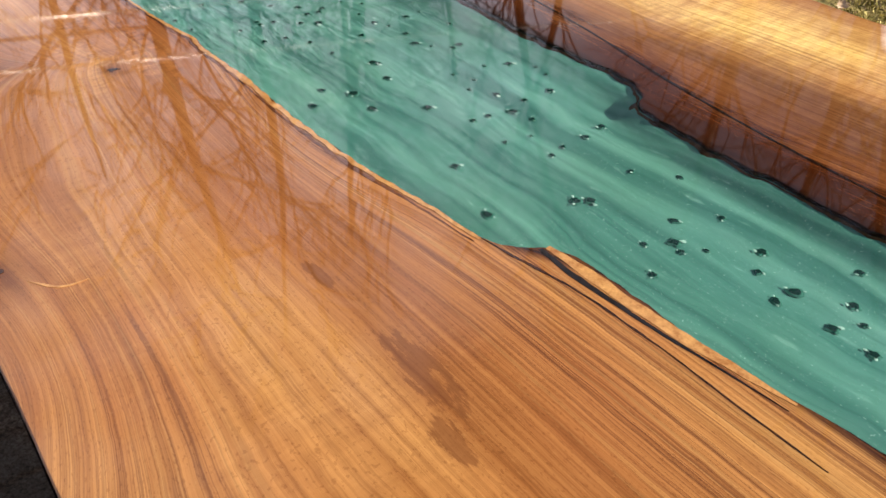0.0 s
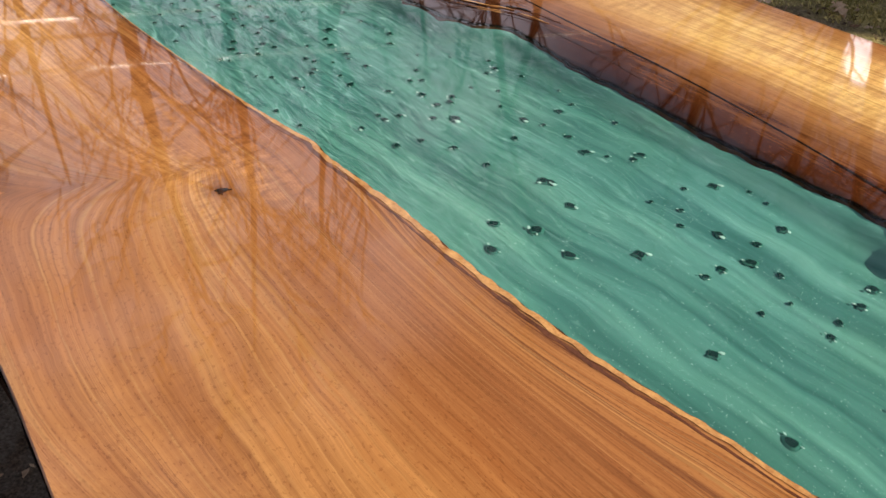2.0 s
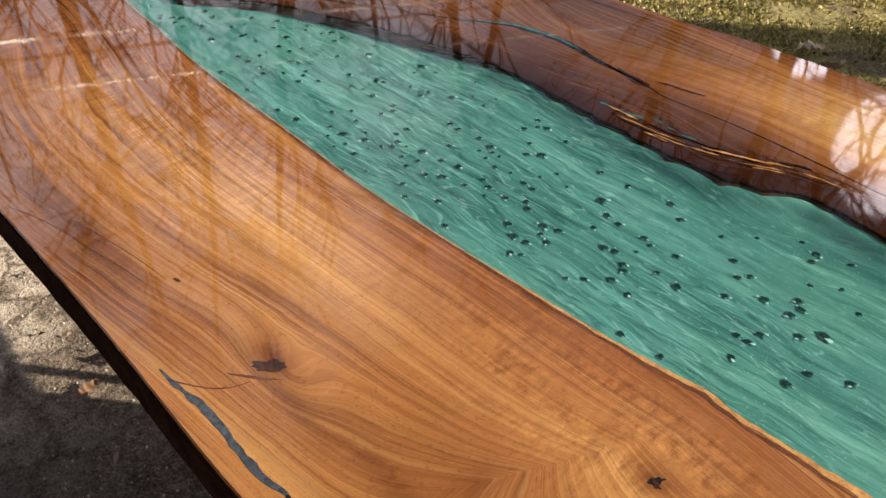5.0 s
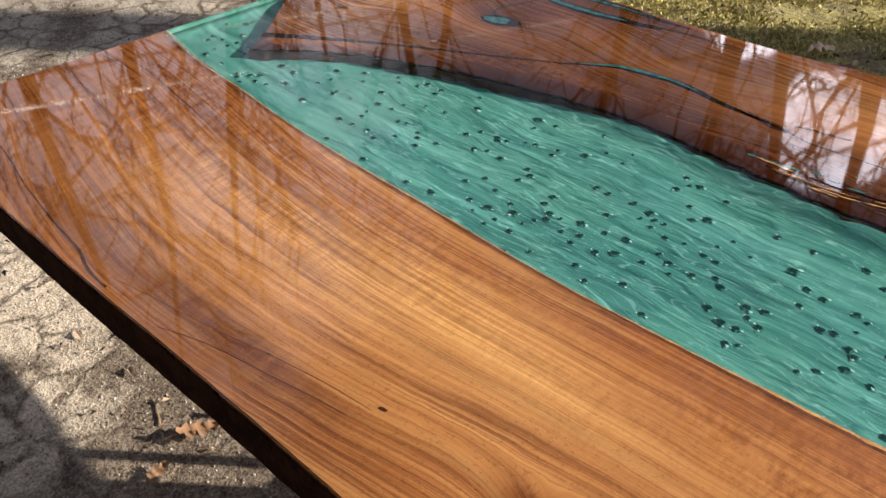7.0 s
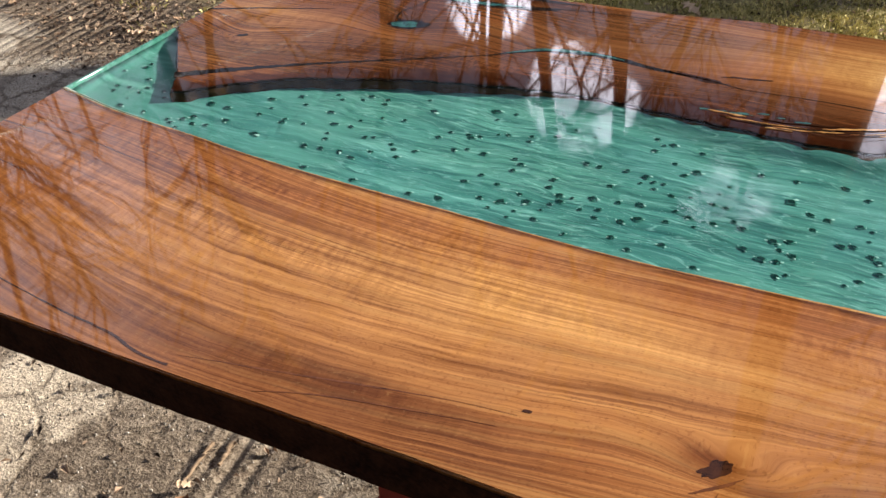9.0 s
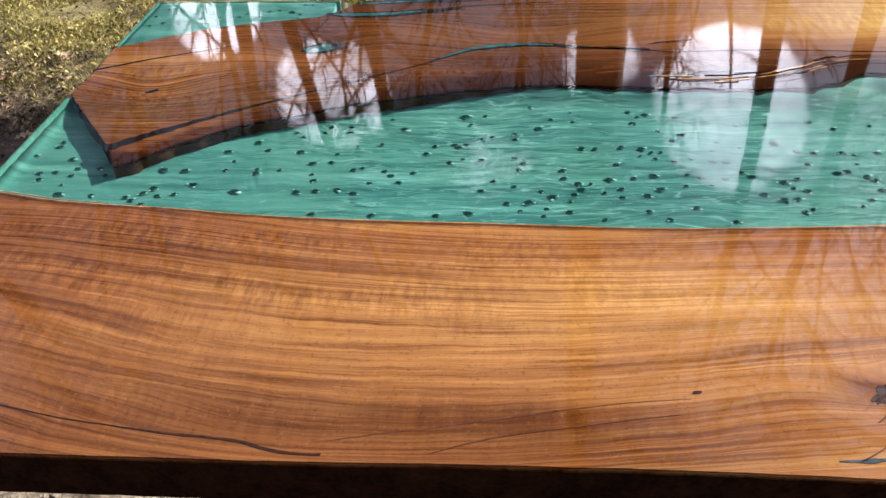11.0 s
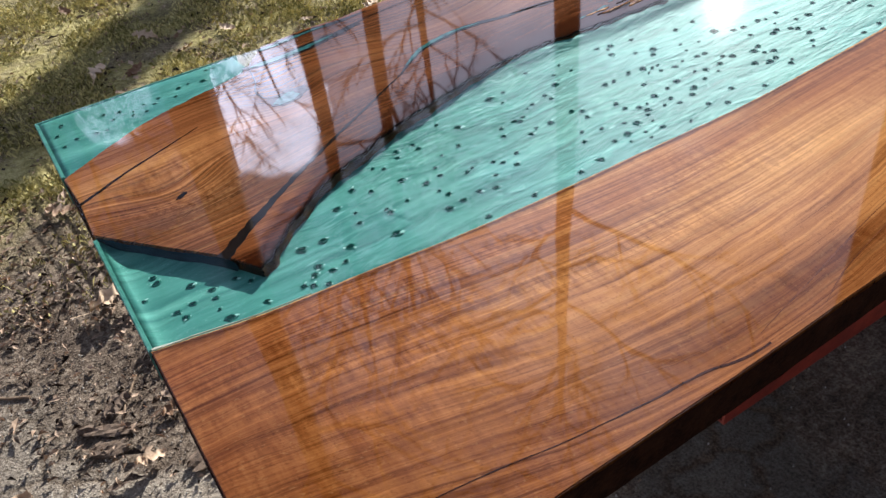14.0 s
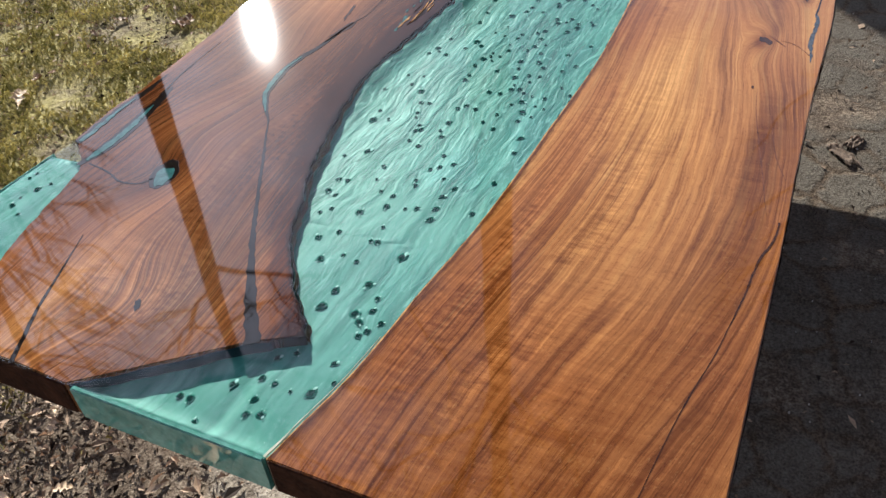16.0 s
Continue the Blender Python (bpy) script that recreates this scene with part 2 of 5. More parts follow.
    reach = bell(0.38, -0.15, 0.55, 0.15) if slow < 1.5 else bell(0.55, 0.36, 0.4, 0.06)
    reach = m.math("ADD", reach, bell(1.42, -0.15, 0.22, 0.08) if slow < 1.5 else bell(0.15, 0.30, 0.15, 0.12), clamp=True)
    tmask = m.math("MULTIPLY", reach, m.ramp(m.noise(m.join(m.math("MULTIPLY", x, 6.0), m.math("MULTIPLY", v, 40.0), seed), 1.0, 2.0), (0.40, 0.2), (0.58, 1.0)))
    col = m.mix(m.math("MULTIPLY", tmask, 0.9), col, m.mix(1.0, col, m.ramp(ticks, (0.36, (0.64, 0.56, 0.50)), (0.48, (0.97, 0.96, 0.95)), (0.62, (1.34, 1.42, 1.45))), "MULTIPLY"))
    # reddish heart, and pores as fine specks
    red = m.noise(p, 3.1, 3.0)
    col = m.mix(m.ramp(red, (0.45, 0.0), (0.7, 0.5)), col, m.mix(1.0, col, (0.94, 0.76, 0.72), "MULTIPLY"))
    pores = m.noise(m.join(m.math("MULTIPLY", x, 210.0), m.math("MULTIPLY", v, 640.0), seed), 1.0, 2.0)
    col = m.mix(m.ramp(pores, (0.33, 0.5), (0.41, 0.0)), col, m.mix(1.0, col, (0.58, 0.50, 0.44), "MULTIPLY"))
    gold = m.noise(m.join(m.math("MULTIPLY", x, 150.0), m.math("MULTIPLY", v, 480.0), seed + 71), 1.0, 2.0)
    col = m.mix(m.ramp(gold, (0.62, 0.0), (0.74, 0.12)), col, tone[4])
    for kx, ky, rx, ry in flecks:
        spot = m.noise(m.join(m.math("MULTIPLY", x, 26.0), m.math("MULTIPLY", v, 150.0), seed + 31), 1.0, 4.0, 0.7)
        col = m.mix(m.math("MULTIPLY", m.ramp(m.math("MULTIPLY", spot, bell(kx, ky, rx, ry)), (0.36, 0.0), (0.43, 1.0)), 0.6), col, m.mix(1.0, tone[0], (0.62, 0.60, 0.58), "MULTIPLY"))
    return m.finish(col, 0.42, m.bump(fine, 0.08, 0.002), coat=1.0, coat_rough=0.03, spec=0.0)


WOOD_TONE = ((0.255, 0.086, 0.026), (0.352, 0.136, 0.039), (0.431, 0.185, 0.055), (0.519, 0.264, 0.081), (0.634, 0.370, 0.128), (0.110, 0.033, 0.012))
NEAR_RIM = ((0.0, 0.0), (0.13, -0.025), (0.3, -0.041), (0.57, -0.064), (0.95, -0.075), (1.25, -0.063), (1.46, -0.04), (1.9, -0.036), (2.12, 0.003), (2.2, 0.038), (3.15, 0.075))
FAR_RIM = ((0.178, 0.058), (0.257, 0.13), (0.339, 0.19), (0.5, 0.256), (0.66, 0.30), (0.8, 0.323), (1.06, 0.307), (1.2, 0.306), (1.36, 0.36), (1.62, 0.341), (1.95, 0.333), (2.0, 0.29), (2.25, 0.281), (3.15, 0.30))
FAR_TONE = ((0.071, 0.024, 0.010), (0.151, 0.054, 0.018), (0.252, 0.092, 0.029), (0.386, 0.164, 0.050), (0.504, 0.260, 0.092), (0.018, 0.008, 0.005))
NEAR_WOOD = wood_material("near_wood", ((0.7, -0.45, -0.014, 0.4, 0.35), (0.0, -0.05, -0.063, 0.7, 0.18), (2.1, -0.45, 0.173, 0.7, 0.18), (0.6, -0.45, 0.187, 0.7, 0.18), (1.8, -0.05, 0.044, 0.22, 0.06), (2.0, -0.45, -0.104, 0.22, 0.1), (0.7, -0.05, 0.0475, 0.4, 0.18), (0.5, -0.38, -0.021, 0.4, 0.06), (1.17, -0.345, 0.016, 0.06, 0.03)), WOOD_TONE, 0.02, 1.7, (-0.16, -0.07), ((1.34, -0.31, 0.07, 0.05, 0.35), (1.25, -0.36, 0.07, 0.025, 0.4), (1.45, -0.17, 0.09, 0.07, -0.9), (1.0, -0.20, 0.2, 0.06, -0.5), (0.80, -0.40, 0.20, 0.022, 0.9), (2.20, -0.165, 0.1, 0.03, 0.4), (1.87, -0.40, 0.05, 0.025, 0.7), (2.05, -0.24, 0.2, 0.06, -0.3), (0.0, -0.28, 0.45, 0.32, 0.95), (0.45, -0.42, 0.35, 0.06, 0.7), (0.8, -0.43, 0.2, 0.04, 0.5), (1.14, -0.345, 0.035, 0.016, 1.2), (1.354, -0.40, 0.03, 0.012, 1.0), (1.49, -0.172, 0.025, 0.018, 0.9), (1.85, -0.41, 0.04, 0.02, 0.6), (1.2, -0.364, 0.05, 0.012, 0.6), (1.33, -0.348, 0.05, 0.014, 0.6), (1.39, -0.29, 0.022, 0.035, 0.5), (1.43, -0.20, 0.018, 0.05, 0.35), (0.85, -0.20, 0.35, 0.06, -0.35), (1.2, -0.432, 0.22, 0.02, -0.5), (1.75, -0.25, 0.3, 0.08, -0.4)), 0.82, NEAR_RIM, -0.015, ((2.20, -0.163, 0.10, 0.030), (2.04, -0.168, 0.05, 0.014), (2.27, -0.188, 0.05, 0.02)), fold=(1.385, 0.45, 0.06, -0.26, 0.12, -0.040))
FAR_WOOD = wood_material("far_wood", ((0.14, 0.31, 0.05, 0.12, 0.08), (0.41, 0.49, 0.05, 0.09, 0.07), (0.78, 0.52, 0.06, 0.22, 0.08), (1.0, 0.40, -0.04, 0.16, 0.06)), FAR_TONE, 0.12, 5.2, (0.47, 0.36), ((0.10, 0.36, 0.05, 0.06, 0.5), (0.17, 0.24, 0.06, 0.05, -0.5), (0.75, 0.42, 0.12, 0.03, 0.6), (0.6, 0.70, 0.3, 0.03, 0.6), (1.3, 0.40, 0.2, 0.03, 0.7), (1.5, 0.60, 0.5, 0.05, -0.4), (0.35, 0.62, 0.2, 0.06, 0.6), (0.5, 0.33, 0.35, 0.03, 0.5), (1.25, 0.35, 0.3, 0.03, 1.0), (1.6, 0.37, 0.25, 0.03, 1.0), (2.15, 0.31, 0.2, 0.03, 1.0), (0.16, 0.09, 0.05, 0.05, 0.8), (0.41, 0.49, 0.07, 0.04, 0.9), (0.22, 0.33, 0.13, 0.09, -0.95), (0.10, 0.44, 0.10, 0.06, -0.5), (0.41, 0.56, 0.11, 0.06, 0.8), (2.0, 0.66, 0.9, 0.10, -1.0), (2.2, 0.52, 0.6, 0.09, -0.8), (2.1, 0.60, 0.6, 0.12, -0.9), (1.75, 0.70, 0.5, 0.06, -0.7), (1.2, 0.62, 0.3, 0.06, -0.4), (1.6, 0.64, 0.55, 0.11, -1.0), (1.95, 0.58, 0.6, 0.11, -0.8)), 0.7, FAR_RIM, 0.105, ((1.3, 0.36, 0.4, 0.05), (2.1, 0.31, 0.3, 0.04), (0.85, 0.36, 0.2, 0.03)), 1.6)


def simple(name, dark, light, scale, rough=0.6, bump=0.3, depth=0.003, coat=0.0, detail=5.0, metal=0.0, vary=0.0, spec=0.4, islands=0.0):
    m = Nodes(name)
    p = m.pos()
    n = m.noise(p, scale, detail, 0.62)
    n2 = m.noise(p, scale * 6.3, 3.0, 0.6)
    f = m.math("ADD", m.math("MULTIPLY", n, 0.65), m.math("MULTIPLY", n2, 0.35))
    if vary:
        f = m.math("ADD", f, m.math("MULTIPLY", m.math("SUBTRACT", m.random(), 0.5), vary))
    if islands:
        each = m.t.nodes.new("ShaderNodeNewGeometry").outputs["Random Per Island"]
        f = m.math("ADD", f, m.math("MULTIPLY", m.math("SUBTRACT", each, 0.5), islands))
    col = m.ramp(f, (0.32, dark), (0.68, light))
    return m.finish(col, rough, m.bump(f, bump, depth), coat=coat, metal=metal, coat_rough=0.03, spec=0.0 if coat else spec)


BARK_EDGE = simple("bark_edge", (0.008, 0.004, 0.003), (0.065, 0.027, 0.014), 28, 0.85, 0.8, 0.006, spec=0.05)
INNER_BARK = simple("inner_bark", (0.012, 0.006, 0.004), (0.16, 0.070, 0.030), 34, 0.8, 0.9, 0.006, spec=0.05)
# navy stands for the shade below the slab's end cut
END_DARK = simple("shaded_end", (0.006, 0.014, 0.020), (0.022, 0.045, 0.058), 20, 0.8, 0.1, 0.002, spec=0.05)
DARK_VOID = simple("dark_void", (0.004, 0.004, 0.004), (0.016, 0.011, 0.009), 60, 0.35, 0.3, 0.002, coat=1.0)
SPLIT_FILL = simple("split_fill", (0.008, 0.009, 0.012), (0.10, 0.12, 0.14), 120, 0.4, 0.5, 0.002, coat=1.0)
KNOT = simple("knot_wood", (0.012, 0.005, 0.003), (0.075, 0.026, 0.011), 55, 0.4, 0.3, 0.002, coat=1.0)
GROWTH = simple("growth_line", (0.055, 0.018, 0.008), (0.20, 0.070, 0.026), 40, 0.4, 0.2, 0.001, coat=1.0)
PALE_SLIVER = simple("pale_sliver", (0.30, 0.11, 0.032), (0.74, 0.42, 0.15), 55, 0.4, 0.2, 0.002, coat=1.0)
TEAL_FILL = simple("teal_fill", (0.006, 0.026, 0.030), (0.055, 0.18, 0.17), 60, 0.35, 0.2, 0.002, coat=1.0)
TRUNK = simple("tree_bark", (0.035, 0.024, 0.017), (0.14, 0.10, 0.072), 9, 0.9, 0.9, 0.03)
TWIG = simple("twig_bark", (0.028, 0.019, 0.014), (0.09, 0.064, 0.046), 12, 0.9, 0.3, 0.01)
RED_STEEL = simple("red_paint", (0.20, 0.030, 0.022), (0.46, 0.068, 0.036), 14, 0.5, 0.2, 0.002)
DARK_WALL = simple("sky_blocker_dark", (0.055, 0.042, 0.032), (0.12, 0.092, 0.070), 4, 0.9, 0.3, 0.01, spec=0.1)
CABLE = simple("cable_metal", (0.90, 0.89, 0.86), (0.95, 0.94, 0.91), 5, 0.38, 0.0, 0.001, metal=1.0)
OLD_CABLE = simple("cable_rubber", (0.015, 0.014, 0.013), (0.04, 0.038, 0.035), 5, 0.8, 0.0, 0.001)
LEAF_DRY = simple("dry_leaf", (0.24, 0.13, 0.065), (0.78, 0.58, 0.39), 16, 0.7, 0.4, 0.004, vary=0.5)
CHIP = simple("litter", (0.030, 0.019, 0.013), (0.50, 0.36, 0.25), 30, 0.85, 0.3, 0.003, spec=0.2, islands=0.55)
STONE = simple("stone", (0.10, 0.085, 0.07), (0.52, 0.48, 0.42), 30, 0.9, 0.4, 0.003, spec=0.1, islands=0.7)
GRASS = simple("grass_blades", (0.19, 0.175, 0.045), (0.74, 0.64, 0.28), 4, 0.7, 0.1, 0.001, spec=0.2, islands=0.4)


def bed_material():
    """Teal resin with metallic swirls that run along the river."""
    m = Nodes("teal_resin")
    p = m.pos()
    x, y, z = m.split(p)
    w = m.noise(p, 3.2, 3.0)
    w2 = m.noise(p, 13.0, 3.0)
    v = m.math("ADD", y, m.math("ADD", m.math("MULTIPLY", m.math("SUBTRACT", w, 0.5), 0.06), m.math("MULTIPLY", m.math("SUBTRACT", w2, 0.5), 0.012)))

    def flow(along, across, shift, detail=2.0, rough=0.5, bent=0.0):
        return m.noise(m.join(m.math("MULTIPLY", x, along), m.math("MULTIPLY", v, across), shift), 1.0, detail, rough, bent)

    def line(value, thin, wide, power):
        return m.ramp(m.math("ABSOLUTE", m.math("SUBTRACT", value, 0.5)), (thin, power), (wide, 0.0))

    s1 = flow(1.3, 20.0, 1.0, 4.0, 0.55)
    s2 = flow(5.0, 52.0, 4.0, 3.0)
    # ripples crowd the middle stretch of the river
    mid_run = m.math("MULTIPLY", m.ramp(m.math("DIVIDE", x, 3.0), (0.0, 0.15), (0.17, 1.0), (0.46, 1.0), (0.64, 0.12)), 1.0)
    rough = m.math("MULTIPLY", m.ramp(m.noise(p, 4.4, 3.0), (0.36, 0.3), (0.55, 1.0)), mid_run)
    s3 = flow(17.0, 80.0, 9.0, 2.0, 0.5, 0.6)
    f = m.math("ADD", m.math("MULTIPLY", s1, 0.62), m.math("ADD", m.math("MULTIPLY", s2, 0.16), m.math("ADD", 0.11, m.math("MULTIPLY", m.math("MULTIPLY", m.math("SUBTRACT", s3, 0.5), rough), 0.30))))
    col = m.ramp(f, (0.33, (0.040, 0.165, 0.140)), (0.45, (0.083, 0.258, 0.208)), (0.56, (0.138, 0.350, 0.280)), (0.72, (0.29, 0.54, 0.445)))
    # long dark threads all along, short wavy ones in the rippled stretch
    thread = m.math("MULTIPLY", line(flow(0.8, 15.0, 15.0), 0.004, 0.070, 0.66), m.ramp(flow(2.6, 9.0, 17.0), (0.38, 0.15), (0.56, 1.0)))
    thread = m.math("MAXIMUM", thread, m.math("MULTIPLY", line(flow(1.9, 32.0, 19.0), 0.004, 0.050, 0.42), m.ramp(flow(3.0, 12.0, 27.0), (0.42, 0.1), (0.58, 1.0))))
    thread = m.math("MAXIMUM", thread, m.math("MULTIPLY", line(flow(5.5, 60.0, 21.0, 2.0, 0.5, 0.5), 0.004, 0.050, 0.85), rough))
    col = m.mix(thread, col, m.mix(1.0, col, (0.24, 0.42, 0.46), "MULTIPLY"))
    # ripple highlights put into the colour as pale crests and dashes
    crest = m.math("MULTIPLY", line(flow(9.0, 66.0, 33.0, 2.0, 0.5, 0.6), 0.003, 0.022, 0.42), rough)
    dash = m.ramp(flow(22.0, 75.0, 41.0, 2.0), (0.66, 0.0), (0.76, 0.7))
    col = m.mix(m.math("MAXIMUM", crest, m.math("MULTIPLY", dash, m.ramp(mid_run, (0.0, 0.3), (1.0, 1.0)))), col, (0.40, 0.66, 0.57))
    cloud = m.noise(p, 3.6, 3.0)
    col = m.mix(m.ramp(cloud, (0.4, 0.0), (0.7, 0.6)), col, m.mix(1.0, col, (0.82, 0.95, 1.12), "MULTIPLY"))
    # fine sparkle put into the colour as bright specks
    sparkle = m.noise(p, 420.0, 2.0, 0.6)
    col = m.mix(m.ramp(sparkle, (0.66, 0.0), (0.74, 0.6)), col, (0.55, 0.78, 0.72))
    h = m.math("ADD", m.math("MULTIPLY", s1, 0.5), m.math("ADD", m.math("MULTIPLY", s2, 0.25), m.math("MULTIPLY", m.math("MULTIPLY", s3, rough), 0.6)))
    return m.finish(col, 0.55, m.bump(h, 0.6, 0.006), metal=0.0, spec=0.1)


BED = bed_material()


def clear_material():
    """Clear casting layer: light goes straight through, with a mirror gloss by angle."""
    m = Nodes("clear_resin")
    lw = m.t.nodes.new("ShaderNodeLayerWeight")
    lw.inputs["Blend"].default_value = 0.5
    gloss = m.math("ADD", 0.043, m.math("MULTIPLY", m.math("POWER", lw.outputs["Facing"], 5.0), 0.957))
    tr = m.t.nodes.new("ShaderNodeBsdfTransparent")
    tr.inputs["Color"].default_value = (0.86, 0.97, 0.95, 1)
    gl = m.t.nodes.new("ShaderNodeBsdfGlossy")
    gl.inputs["Roughness"].default_value = 0.03
    mx = m.t.nodes.new("ShaderNodeMixShader")
    m.t.links.new(gloss, mx.inputs[0])
    m.t.links.new(tr.outputs[0], mx.inputs[1])
    m.t.links.new(gl.outputs[0], mx.inputs[2])
    m.t.links.new(mx.outputs[0], m.out.inputs["Surface"])
    return m.mat


CLEAR = clear_material()
MINT = simple("resin_lit_face", (0.11, 0.34, 0.28), (0.24, 0.53, 0.44), 30, 0.5, 0.2, 0.002, spec=0.1)
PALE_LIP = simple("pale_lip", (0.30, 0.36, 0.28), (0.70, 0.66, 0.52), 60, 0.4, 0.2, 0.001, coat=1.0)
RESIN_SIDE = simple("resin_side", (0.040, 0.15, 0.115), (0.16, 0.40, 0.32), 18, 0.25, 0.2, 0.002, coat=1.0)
# shade inside a pit, put into two dark tones
PIT_SOFT = simple("pit_shade_soft", (0.020, 0.095, 0.080), (0.070, 0.23, 0.185), 150, 0.8, 0.2, 0.001, spec=0.0)
PIT = simple("pit_shade", (0.003, 0.012, 0.012), (0.016, 0.058, 0.052), 90, 0.8, 0.2, 0.001, spec=0.0)
# sun glint, put into a pale tone
GLINT = simple("pit_glint", (0.26, 0.52, 0.45), (0.72, 0.90, 0.84), 120, 0.7, 0.3, 0.001, spec=0.0)


def ground_material():
    """Worn pale asphalt by the table, a strip of soil with litter and tyre marks, then thin turf."""
    m = Nodes("yard_ground")
    p = m.pos()
    x, y, z = m.split(p)
    big = m.noise(p, 1.1, 4.0, 0.6)
    mid = m.noise(p, 6.0, 5.0, 0.65)
    grit = m.noise(p, 150.0, 3.0, 0.7)
    lump = m.noise(p, 46.0, 4.0, 0.7)

    def bell(kx, ky, rx, ry):
        dx = m.math("DIVIDE", m.math("SUBTRACT", x, kx), rx)
        dy = m.math("DIVIDE", m.math("SUBTRACT", y, ky), ry)
        return m.math("POWER", 2.718, m.math("MULTIPLY", m.math("ADD", m.math("MULTIPLY", dx, dx), m.math("MULTIPLY", dy, dy)), -1.0))

    edge = m.math("ADD", m.math("ADD", m.math("SUBTRACT", y, 0.42), m.math("MULTIPLY", m.math("MINIMUM", x, 0.4), 0.35)), m.math("ADD", m.math("MULTIPLY", m.math("SUBTRACT", big, 0.5), 0.45), m.math("ADD", m.math("MULTIPLY", m.math("SUBTRACT", mid, 0.5), 0.25), m.math("MULTIPLY", bell(0.02, 0.66, 0.32, 0.30), 0.55))))
    asph = m.ramp(m.math("ADD", m.math("MULTIPLY", grit, 0.55), m.math("ADD", m.math("MULTIPLY", lump, 0.25), m.math("MULTIPLY", mid, 0.2))), (0.34, (0.10, 0.086, 0.069)), (0.46, (0.30, 0.255, 0.20)), (0.60, (0.52, 0.46, 0.37)))
    wv = m.t.nodes.new("ShaderNodeVectorMath")
    wv.operation = "ADD"
    m.put(wv.inputs[0], p)
    m.put(wv.inputs[1], m.join(m.math("MULTIPLY", m.math("SUBTRACT", m.noise(p, 9.0, 3.0), 0.5), 0.14), m.math("MULTIPLY", m.math("SUBTRACT", mid, 0.5), 0.14)))
    crack = m.voronoi(wv.outputs[0], 6.2, "DISTANCE_TO_EDGE")
    cmask = m.math("MULTIPLY", m.ramp(m.math("SUBTRACT", crack, m.math("MULTIPLY", bell(-0.5, 0.1, 1.6, 0.9), -0.035)), (0.02, 1.0), (0.11, 0.0)), m.ramp(mid, (0.36, 0.3), (0.55, 1.0)))
    soil = m.ramp(m.math("ADD", m.math("MULTIPLY", grit, 0.4), m.math("ADD", m.math("MULTIPLY", lump, 0.35), m.math("MULTIPLY", mid, 0.25))), (0.38, (0.032, 0.022, 0.016)), (0.49, (0.135, 0.10, 0.072)), (0.60, (0.33, 0.265, 0.195)))
    patch = m.ramp(m.math("ADD", m.noise(p, 2.3, 4.0, 0.6), m.math("MULTIPLY", bell(0.25, -0.15, 0.3, 0.4), 0.2)), (0.52, 0.0), (0.62, 1.0))
    # dusty and pale by the table end, stained damp where the soil washes on to it
    asph = m.mix(bell(-0.45, -0.20, 0.9, 0.62), asph, m.mix(1.0, asph, (1.70, 1.65, 1.58), "MULTIPLY"))
    asph = m.mix(bell(-0.35, 0.85, 0.5, 0.35), asph, m.mix(1.0, asph, (0.66, 0.64, 0.62), "MULTIPLY"))
    asph = m.mix(bell(-2.2, 1.2, 1.2, 0.8), asph, m.mix(1.0, asph, (1.25, 1.25, 1.25), "MULTIPLY"))
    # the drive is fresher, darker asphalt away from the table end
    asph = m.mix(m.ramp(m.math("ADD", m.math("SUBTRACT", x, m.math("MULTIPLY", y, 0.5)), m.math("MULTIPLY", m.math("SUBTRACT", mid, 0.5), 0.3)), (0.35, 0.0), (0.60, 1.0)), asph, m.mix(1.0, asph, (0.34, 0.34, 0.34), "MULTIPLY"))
    drive = m.mix(m.math("MULTIPLY", cmask, 0.9), asph, m.mix(1.0, soil, (0.55, 0.5, 0.45), "MULTIPLY"))
    drive = m.mix(m.math("MULTIPLY", patch, 0.85), drive, soil)
    turf = m.ramp(m.math("ADD", m.math("MULTIPLY", mid, 0.4), m.math("ADD", m.math("MULTIPLY", lump, 0.3), m.math("MULTIPLY", grit, 0.3))), (0.38, (0.085, 0.07, 0.03)), (0.50, (0.36, 0.305, 0.11)), (0.62, (0.63, 0.55, 0.26)))
    col = m.mix(m.ramp(edge, (0.42, 0.0), (0.55, 1.0)), drive, soil)
    col = m.mix(m.ramp(m.math("MULTIPLY", edge, 0.25), (0.26, 0.0), (0.40, 1.0)), col, m.mix(m.ramp(m.noise(p, 3.3, 5.0, 0.7), (0.40, 0.75), (0.54, 0.0)), turf, soil))
    # tyre marks pressed into the soil
    tread = m.math("ADD", m.math("MULTIPLY", m.math("SINE", m.math("ADD", m.math("MULTIPLY", x, 122.0), m.math("MULTIPLY", y, 11.2))), 0.5), 0.5)
    where = m.math("ADD", bell(0.0, 1.70, 0.14, 0.55), m.math("ADD", bell(-1.9, 1.8, 0.3, 0.4), m.math("MULTIPLY", bell(0.22, -0.03, 0.10, 0.14), 0.8)), clamp=True)
    tread = m.math("MULTIPLY", m.math("POWER", tread, 2.0), where)
    h = m.math("ADD", m.math("ADD", m.math("MULTIPLY", grit, 0.5), m.math("MULTIPLY", lump, 0.8)), m.math("MULTIPLY", mid, 0.6))
    h = m.math("SUBTRACT", m.math("SUBTRACT", h, m.math("MULTIPLY", cmask, 0.35)), m.math("MULTIPLY", tread, 1.8))
    return m.finish(col, 0.9, m.bump(h, 1.0, 0.012), spec=0.1)


GROUND = ground_material()


# ---- mesh helpers ----
def solid(name, verts, faces, material, smooth=False):
    me = bpy.data.meshes.new(name)
    me.from_pydata([tuple(v) for v in verts], [], [tuple(f) for f in faces])
    me.materials.append(material)
    if smooth:
        me.polygons.foreach_set("use_smooth", [True] * len(me.polygons))
    me.update()
    return me


